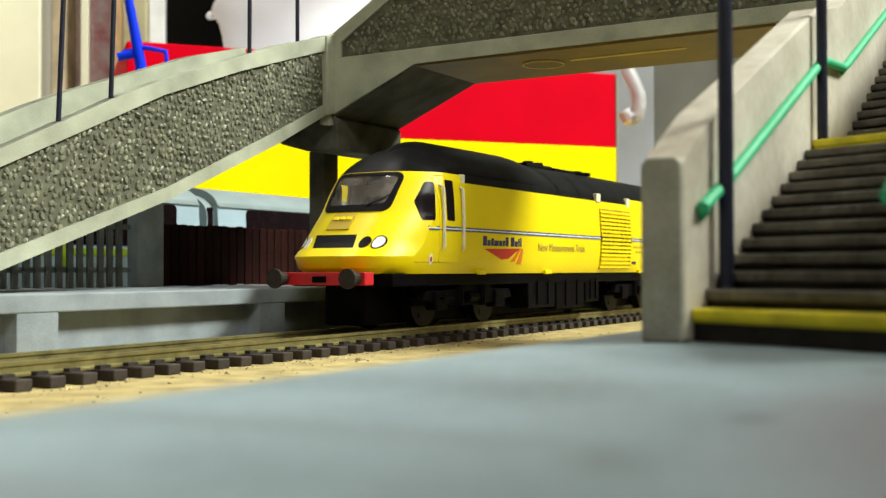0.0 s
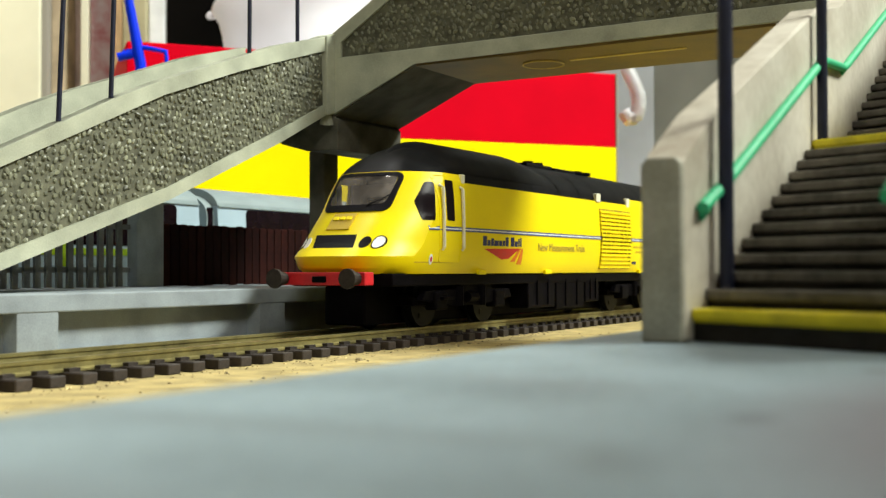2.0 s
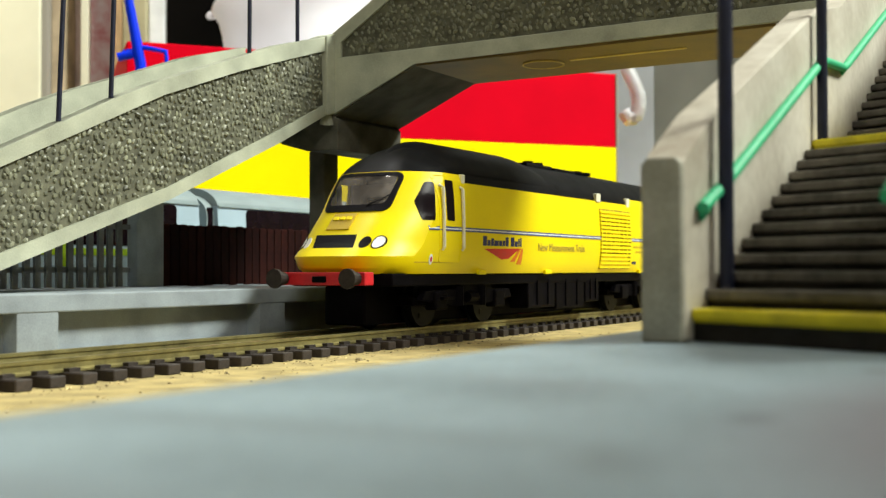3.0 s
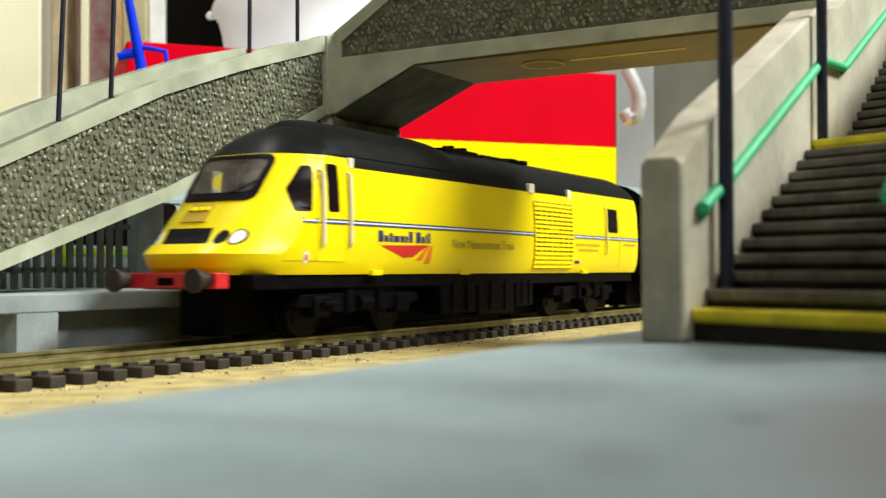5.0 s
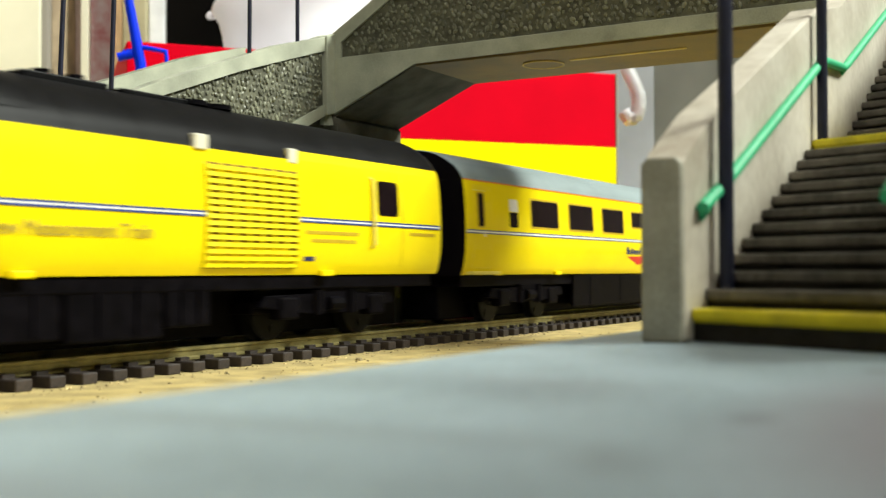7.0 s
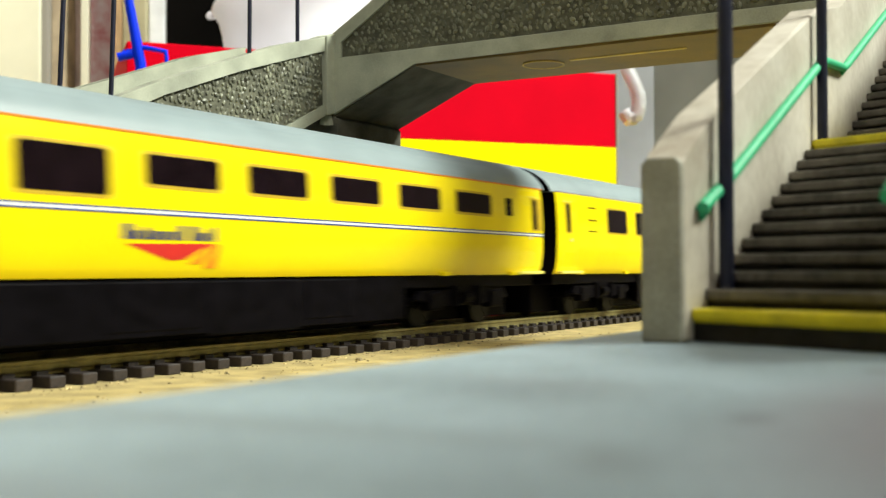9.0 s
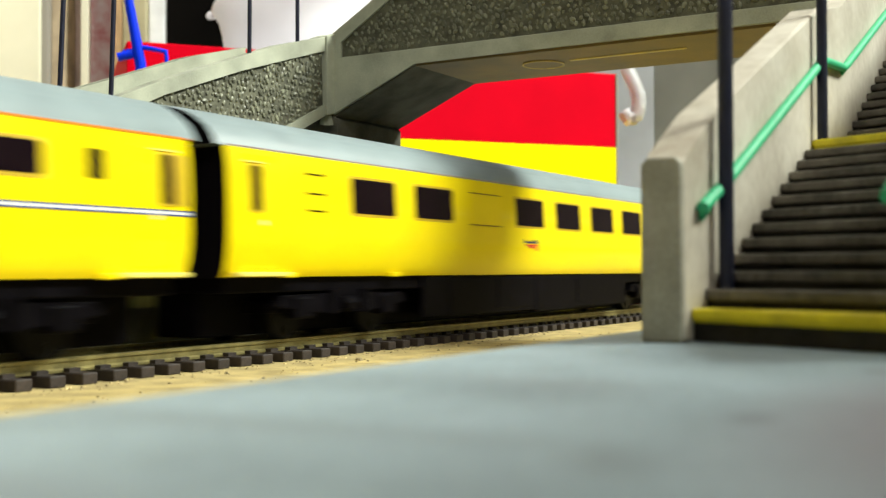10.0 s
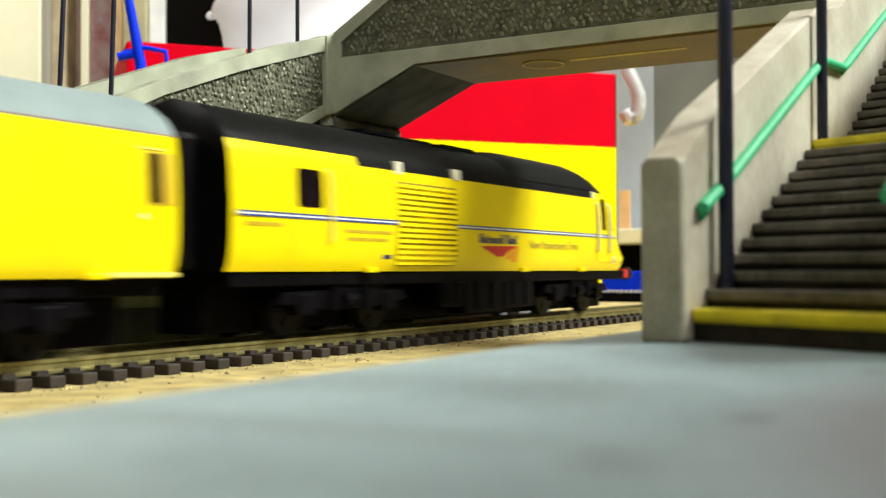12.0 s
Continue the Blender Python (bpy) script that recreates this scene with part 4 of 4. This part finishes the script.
    part("flight_slab", prism([(128, 12.0), (185, 35.6), (207, 37.5), (290, 77), (326, 80), (326, 83), (290, 82), (206, 39.9), (184, 37.6), (122, 12.2)], "y", yd, ya), M_CONC_IN, fb)
    part("landing", box(290, 326, yd, 46, 79, 83, 0.3), M_CONC_IN, fb)
    for sg, yr, back in ((1, 37.85, 0), (-1, 17.1, 9)):
        part("handrail", tube([(x - back, y, z) for x, y, z in [(122.0, yr, 26.8), (131.3, yr, 30.3), (184.1, yr, 52.7), (188.2, yr, 53.9), (203.7, yr, 55.2), (206.8, yr, 56.2), (249.2, yr, 73.4), (299.9, yr, 93.4)]], 0.74, 12), M_GREEN, fb, "green round handrail")
        for x, z in ((123.5, 27.1), (187.2, 53.7), (205.4, 55.9)):
            part("rail_bracket", tube([(x - back, yr, z - 0.3), (x - back, yr + sg * 0.9, z - 1.4)], 0.6, 8), M_GREEN, fb)
        for x, z, top_z, r in ((128.9, 17.5, 60, 0.9), (182.6, 39.0, 84, 0.84)):
            part("post", tube([(x - back, yr - 0.7, z), (x - back, yr - 0.7, top_z)], r, 12), M_POST, fb, "thick navy post")
    return fb


# ---- fences and the far stock ----
def fence(x0, x1, y, z0, height, pitch, width, mat, label, board=None):
    f = thing("fence", label, "fence", at=(0, 0, 0))
    for z in (z0 + height * 0.22, z0 + height * 0.78):
        part("rail", box(x0, x1, y + 0.5, y + 1.4, z - 0.8, z + 0.8), mat, f)
    first = None
    n = int((x1 - x0) / pitch)
    for i in range(n):
        if first is None:
            bm = prism([(0, z0), (width, z0), (width, z0 + height - 0.3), (width / 2, z0 + height), (0, z0 + height - 0.3)], "y", y - 0.5, y + 0.5)
            first = part("picket", bm, mat, f)
            first.location.x = x0 * MM
        else:
            o = first.copy()
            scene.collection.objects.link(o)
            o.location = ((x0 + i * pitch) * MM, 0, random.uniform(-0.25, 0.25) * MM)
            o.rotation_euler.y = random.uniform(-0.006, 0.006)
    return f


def far_coach(x0, length, label, lime):
    c = thing("coach", label, "railway coach", "stabled coaches")
    y0, y1 = 300.0, 336.0
    ym = (y0 + y1) / 2
    out = [(-17.4, 12), (-18, 20), (-18, 36), (-17.4, 45.6), (17.4, 45.6), (18, 36), (18, 20), (17.4, 12)]
    part("body", prism([(ym + a, b) for a, b in out], "x", x0, x0 + length, 0.3), M_COACHBLUE, c, "pale blue-grey body")
    arch = [(ym - 17.3, 45.6)] + [(ym + 17.3 * math.cos(radians(t)), 45.6 + 8.0 * math.sin(radians(t))) for t in range(170, 0, -10)] + [(ym + 17.3, 45.6)]
    part("roof", prism(arch, "x", x0, x0 + length, 0.2), M_GREYROOF, c, "grey arched roof", False)
    part("gutter", box(x0 + 0.2, x0 + length - 0.2, y0 - 0.1, y0 + 0.8, 45.2, 45.9, 0.1), M_GREYROOF, c)
    part("window_band", prism(rounded(x0 + 17, x0 + length - 13, 29, 44.8, 2.0), "y", y0 - 0.25, y0 + 0.7), M_GLASS, c, "continuous black window band")
    for k in range(6):
        xx = x0 + 17 + (length - 30) * (k + 0.5) / 6
        part("window_bar", box(xx, xx + 0.5, y0 - 0.35, y0, 29.5, 44.3), M_SEAL, c)
    gang = prism([(ym - 16.0, 12)] + [(ym + 16 * math.cos(radians(t)), 42 + 9 * math.sin(radians(t))) for t in range(180, -1, -15)] + [(ym + 16, 12)], "x", x0 - 4.6, x0 - 0.1)
    g = part("gangway", gang, M_UNDER if lime else M_GREYROOF, c, "grey arched corridor connector")
    part("gangway_window", prism(rounded(x0 - 4.0, x0 - 1.2, 36, 45, 0.5), "y", ym - 16.2, ym - 15.4), M_GLASS, g)
    if lime:
        part("lime_band", box(x0 + 20, x0 + length - 33, y0 - 0.4, y0 - 0.1, 25.4, 27.8), M_LIME, c, "lime green lower band")
        part("lime_panel", box(x0 + length - 69, x0 + length - 64, y0 - 0.45, y0 - 0.1, 21.5, 29.5), M_LIME, c)
    part("chassis", box(x0 + 2, x0 + length - 2, ym - 14, ym + 14, 8, 12.2), M_UNDER, c)
    for x in (x0 + 40, x0 + length - 40):
        part("bogie", box(x - 26, x + 26, ym - 13, ym + 13, 4.6, 9.5, 0.6), M_UNDER, c)
    return c


# ---- things behind the layout ----
def background():
    # display box on the board, turned to the track
    a = radians(-38.9)
    bx = thing("display_box", "large red and yellow card box", "box", at=(846, 332, 0))
    bx.rotation_euler.z = a
    part("lower_band", box(-382, 0, 0, 290, 0.05, 118.5, 0.8), M_BOXYEL, bx, "yellow lower band")
    part("upper_band", box(-382, -0.6, 0.6, 289.4, 118.7, 178.0, 0.8), M_BOXRED, bx, "red upper part")
    part("corner_edge", box(-1.0, 0.9, -0.5, 1.4, 40, 178, 0.3), M_WALL, bx, "scuffed pale corner")
    # Added white sheet, hidden from the camera, that whitens light bounced onto the tub.
    part("lid", box(-374, -8, 8, 282, 178.05, 179.2, 0.3), M_HOSE, bx, "unseen white card added to keep red bounce off the tub")
    # plastic bowl on the box
    bowl = thing("plastic_tub", "pinkish white plastic tub with a domed lid", "tub", at=(800, 604, 179.3))
    bm = bmesh.new()
    prof = [(20, 0), (66, 0.5), (72, 4), (76, 30), (79, 49), (82, 60), (86, 66), (88, 70), (86.5, 74), (82, 79), (76, 83.5), (70, 87), (58, 91), (40, 94), (12, 95.5)]
    n = 56
    rings = [[bm.verts.new((r * math.cos(2 * math.pi * i / n), r * math.sin(2 * math.pi * i / n), z)) for i in range(n)] for r, z in prof]
    for r0, r1 in zip(rings, rings[1:]):
        for i in range(n):
            bm.faces.new((r0[i], r0[(i + 1) % n], r1[(i + 1) % n], r1[i]))
    bm.faces.new(rings[0])
    bm.faces.new(rings[-1])
    part("shell", bm, M_BOWL, bowl, "", True)
    part("lug", tube([(-44, 74, 70), (-46, 79, 69), (-47, 81, 67)], [4.5, 3.6, 2.2], 10), M_BOWL, bowl)
    # blue plastic clamp leaning behind the bridge
    cl = thing("plastic_clamp", "bright blue plastic clamp with a cross bar", "clamp")
    part("arm", tube([(497, 531, 240), (502, 521.5, 189), (506.6, 516, 149.5), (507.5, 514.5, 107.5), (508, 513, 0.2)], [2.7, 2.8, 3.6, 3.8, 6.0], 12), M_BLUEPL, cl)
    part("cross_bar", tube([(501, 525, 157), (507.5, 513.6, 160), (514.5, 502.3, 157.5), (515, 501.4, 147)], 1.6, 10), M_BLUEPL, cl)
    part("knob", tube([(498.8, 527.6, 154), (504, 519.8, 156)], 2.8, 12), M_BLUEPL, cl)
    # ribbed hose
    hose = thing("flexible_hose", "white ribbed flexible hose", "hose")
    pts, rad = [], []
    bends = [(8, 32), (14, 20), (19.5, 9), (23.5, -2), (24.5, -13), (21.5, -22), (15.5, -24), (11, -17)]
    for i in range(160):
        t = i / 159 * (len(bends) - 1)
        u = float(np.interp(t, range(len(bends)), [p[0] for p in bends]))
        pts.append((915.5 + 0.505 * u, 365 - 0.863 * u, 176 + float(np.interp(t, range(len(bends)), [p[1] for p in bends]))))
        rad.append(6.8 if i % 4 < 2 else 5.0)
    part("ribbed_tube", tube(pts, rad, 12), M_HOSE, hose, "", True)
    # tall grey panels on the far side
    tagged(mesh_object("panel_pale", box(1236, 1250, 440, 560, -790, 700, 1.0), M_GREYLIGHT), "pale grey upright board", "panel", kind="structure")
    tagged(mesh_object("panel_grey", box(1236, 1250, 100, 440, -790, 700, 1.0), M_GREYPANEL), "dark grey upright board", "panel", kind="structure")
    shelf = thing("low_shelf", "white edged shelf on a support painted black for shade", "shelf")
    part("board", box(1030, 1230, 360, 560, 46, 60, 1.0), M_HOSE, shelf)
    # Solid support, painted black for the shade under the shelf.
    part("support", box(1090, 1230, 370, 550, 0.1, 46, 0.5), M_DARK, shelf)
    card = thing("orange_card", "small orange card on the shelf", "card")
    part("sheet", box(1131, 1133, 430, 442, 60, 105, 0.3), M_PEACH, card)
    tray = thing("track_tray", "blue box with white comb teeth along its foot", "box")
    part("body", box(655, 760, 196, 268, 6.0, 19, 0.5), M_BLUEPL, tray)
    part("base", box(653, 762, 194, 270, 0.1, 5.8, 0.4), M_UNDER, tray)
    for i in range(24):
        part("tooth", box(653.6, 655.2, 196.5 + i * 3.0, 198.4 + i * 3.0, 3.0, 7.5, 0.1), M_HOSE, tray)
    # cupboard, door frame and shelf things, turned to face the camera and placed to fit its view
    def facing_view(name, label, category, blocks, group=""):
        t = thing(name, label, category, group)
        t.rotation_euler.z = radians(30.337 - 90)
        for pn, b, m in blocks:
            part(pn, box(*b, 1.0), m, t)
        return t
    facing_view("cabinet", "tall cream painted cabinet", "cabinet", [("side_panel", (-800, -431, 1190, 1500, -795, 560), M_CREAMWALL), ("edge_trim", (-431, -424, 1194, 1300, -795, 560), M_WALL)])
    facing_view("door_frame", "grey brown wooden frame", "frame", [("upright", (-424, -412, 1205, 1260, -795, 560), M_WOOD), ("upright", (-357, -350.5, 1198, 1260, -795, 560), M_SPINE_C), ("board", (-350, -324.5, 1215, 1260, -795, 560), M_OLIVE)])
    facing_view("book", "tall brown book in shade", "book", [("cover", (-411.5, -394.5, 1245, 1300, 100, 420), M_SPINE_A)], "books on the shelf")
    facing_view("book", "narrow cream book standing upright", "book", [("cover", (-394, -385.5, 1210, 1300, 100, 420), M_CREAM)], "books on the shelf")
    facing_view("book", "mottled grey and red book", "book", [("cover", (-385, -357.5, 1215, 1300, 100, 420), M_SPINE_B)], "books on the shelf")
    facing_view("bookshelf", "plain shelf carrying upright books", "shelf", [("board", (-423, -351, 1262, 1330, 84, 99.8), M_WOOD), ("support", (-423, -351, 1302, 1330, -795, 84), M_WOOD)])
    facing_view("upright_board", "bright white upright board", "board", [("sheet", (-324, -307, 1226, 1234, -795, 560), M_HOSE)])
    # Solid block whose black paint stands for an unlit gap.
    facing_view("cupboard", "solid block painted black to stand for a dark gap", "cupboard", [("interior", (-306.5, 80, 1235, 1300, -795, 560), M_DARK)])


# ---- motion ----
NOSE_X = [(0.0, 227.9), (3.0, 227.9), (3.2, 227.4), (3.6, 223.0), (4.2, 208.5), (4.8, 184.2), (5.0, 174.5), (5.5, 146.7), (6.0, 112.6), (6.5, 72.0), (7.0, 27.2), (7.2, 8.9), (9.0, -220.0), (9.5, -296.0), (10.0, -378.0), (10.5, -463.5), (11.0, -546.7), (11.5, -622.0), (12.0, -693.0)]


def nose_at(t):
    """Smooth position between the known ones."""
    n = len(NOSE_X)
    slope = []
    for i in range(n):
        a, b = NOSE_X[max(i - 1, 0)], NOSE_X[min(i + 1, n - 1)]
        slope.append((b[1] - a[1]) / (b[0] - a[0]))
    slope[0] = slope[1] = 0.0
    for i in range(n - 1):
        (t0, x0), (t1, x1) = NOSE_X[i], NOSE_X[i + 1]
        if t0 <= t <= t1 + 1e-9:
            h = t1 - t0
            u = (t - t0) / h
            return (2 * u ** 3 - 3 * u ** 2 + 1) * x0 + (u ** 3 - 2 * u ** 2 + u) * h * slope[i] + (-2 * u ** 3 + 3 * u ** 2) * x1 + (u ** 3 - u ** 2) * h * slope[i + 1]
    return NOSE_X[-1][1]


def motions():
    times = [0.0, 1.5] + [round(3.0 + 0.1 * i, 1) for i in range(91)]
    for car, wheels, offset, heading, lift in CARS:
        walk(car, [(t, pose((nose_at(t) + offset) * MM, YC * MM, lift * MM, 0, 0, 0 if heading > 0 else 180)) for t in times])
        for w, x, z, radius in wheels:
            rows = []
            for t in times:
                turn = math.degrees((nose_at(t) - nose_at(0)) / radius) * heading
                rows.append((t, pose(x * MM, 0, z * MM, 0, turn, 0)))
            walk(w, rows)


def crumbs():
    bm = bmesh.new()
    for i in range(420):
        x, y = random.uniform(95, 330), random.gauss(150.5, 2.6) if i % 3 else random.uniform(130, 152)
        if i == 0:
            x, y = 204, 141
        r = 0.9 if i == 0 else random.choice((0.1, 0.13, 0.17, 0.24, 0.34))
        stone(bm, Vector((x, y, 0.06)), (Vector((1, 0, 0)), Vector((0, 1, 0)), Vector((0, 0, 1))), r)
    tagged(mesh_object("debris", bm, M_CRUMB), "scattered pale crumbs and dust beside the track", "debris", kind="stuff")


setting()
crumbs()
track(YC, -60, 900, "single track with brown sleepers and weathered rails", 131.23 - 6.95 * 27)
track(318, 60, 900, "second track with brown sleepers behind the fence")
footbridge()
CARS = train()
fence(266.4, 345, 262, 15, 20.4, 4.1, 3.6, M_BROWN, "dark brown paling fence")
fence(150, 254, 262, 15, 24.0, 3.9, 2.0, M_GREYFENCE, "pale grey paling fence on the platform")
post = thing("fence_post", "broad grey concrete post beside the fence", "post")
part("shaft", box(253.5, 265.3, 259.5, 264, 14.95, 44, 0.5), M_POSTGREY, post)
far_coach(336.5, 290, "pale blue-grey coach standing behind the fence", False)
far_coach(40, 286, "pale blue-grey coach with a lime band", True)
background()
motions()
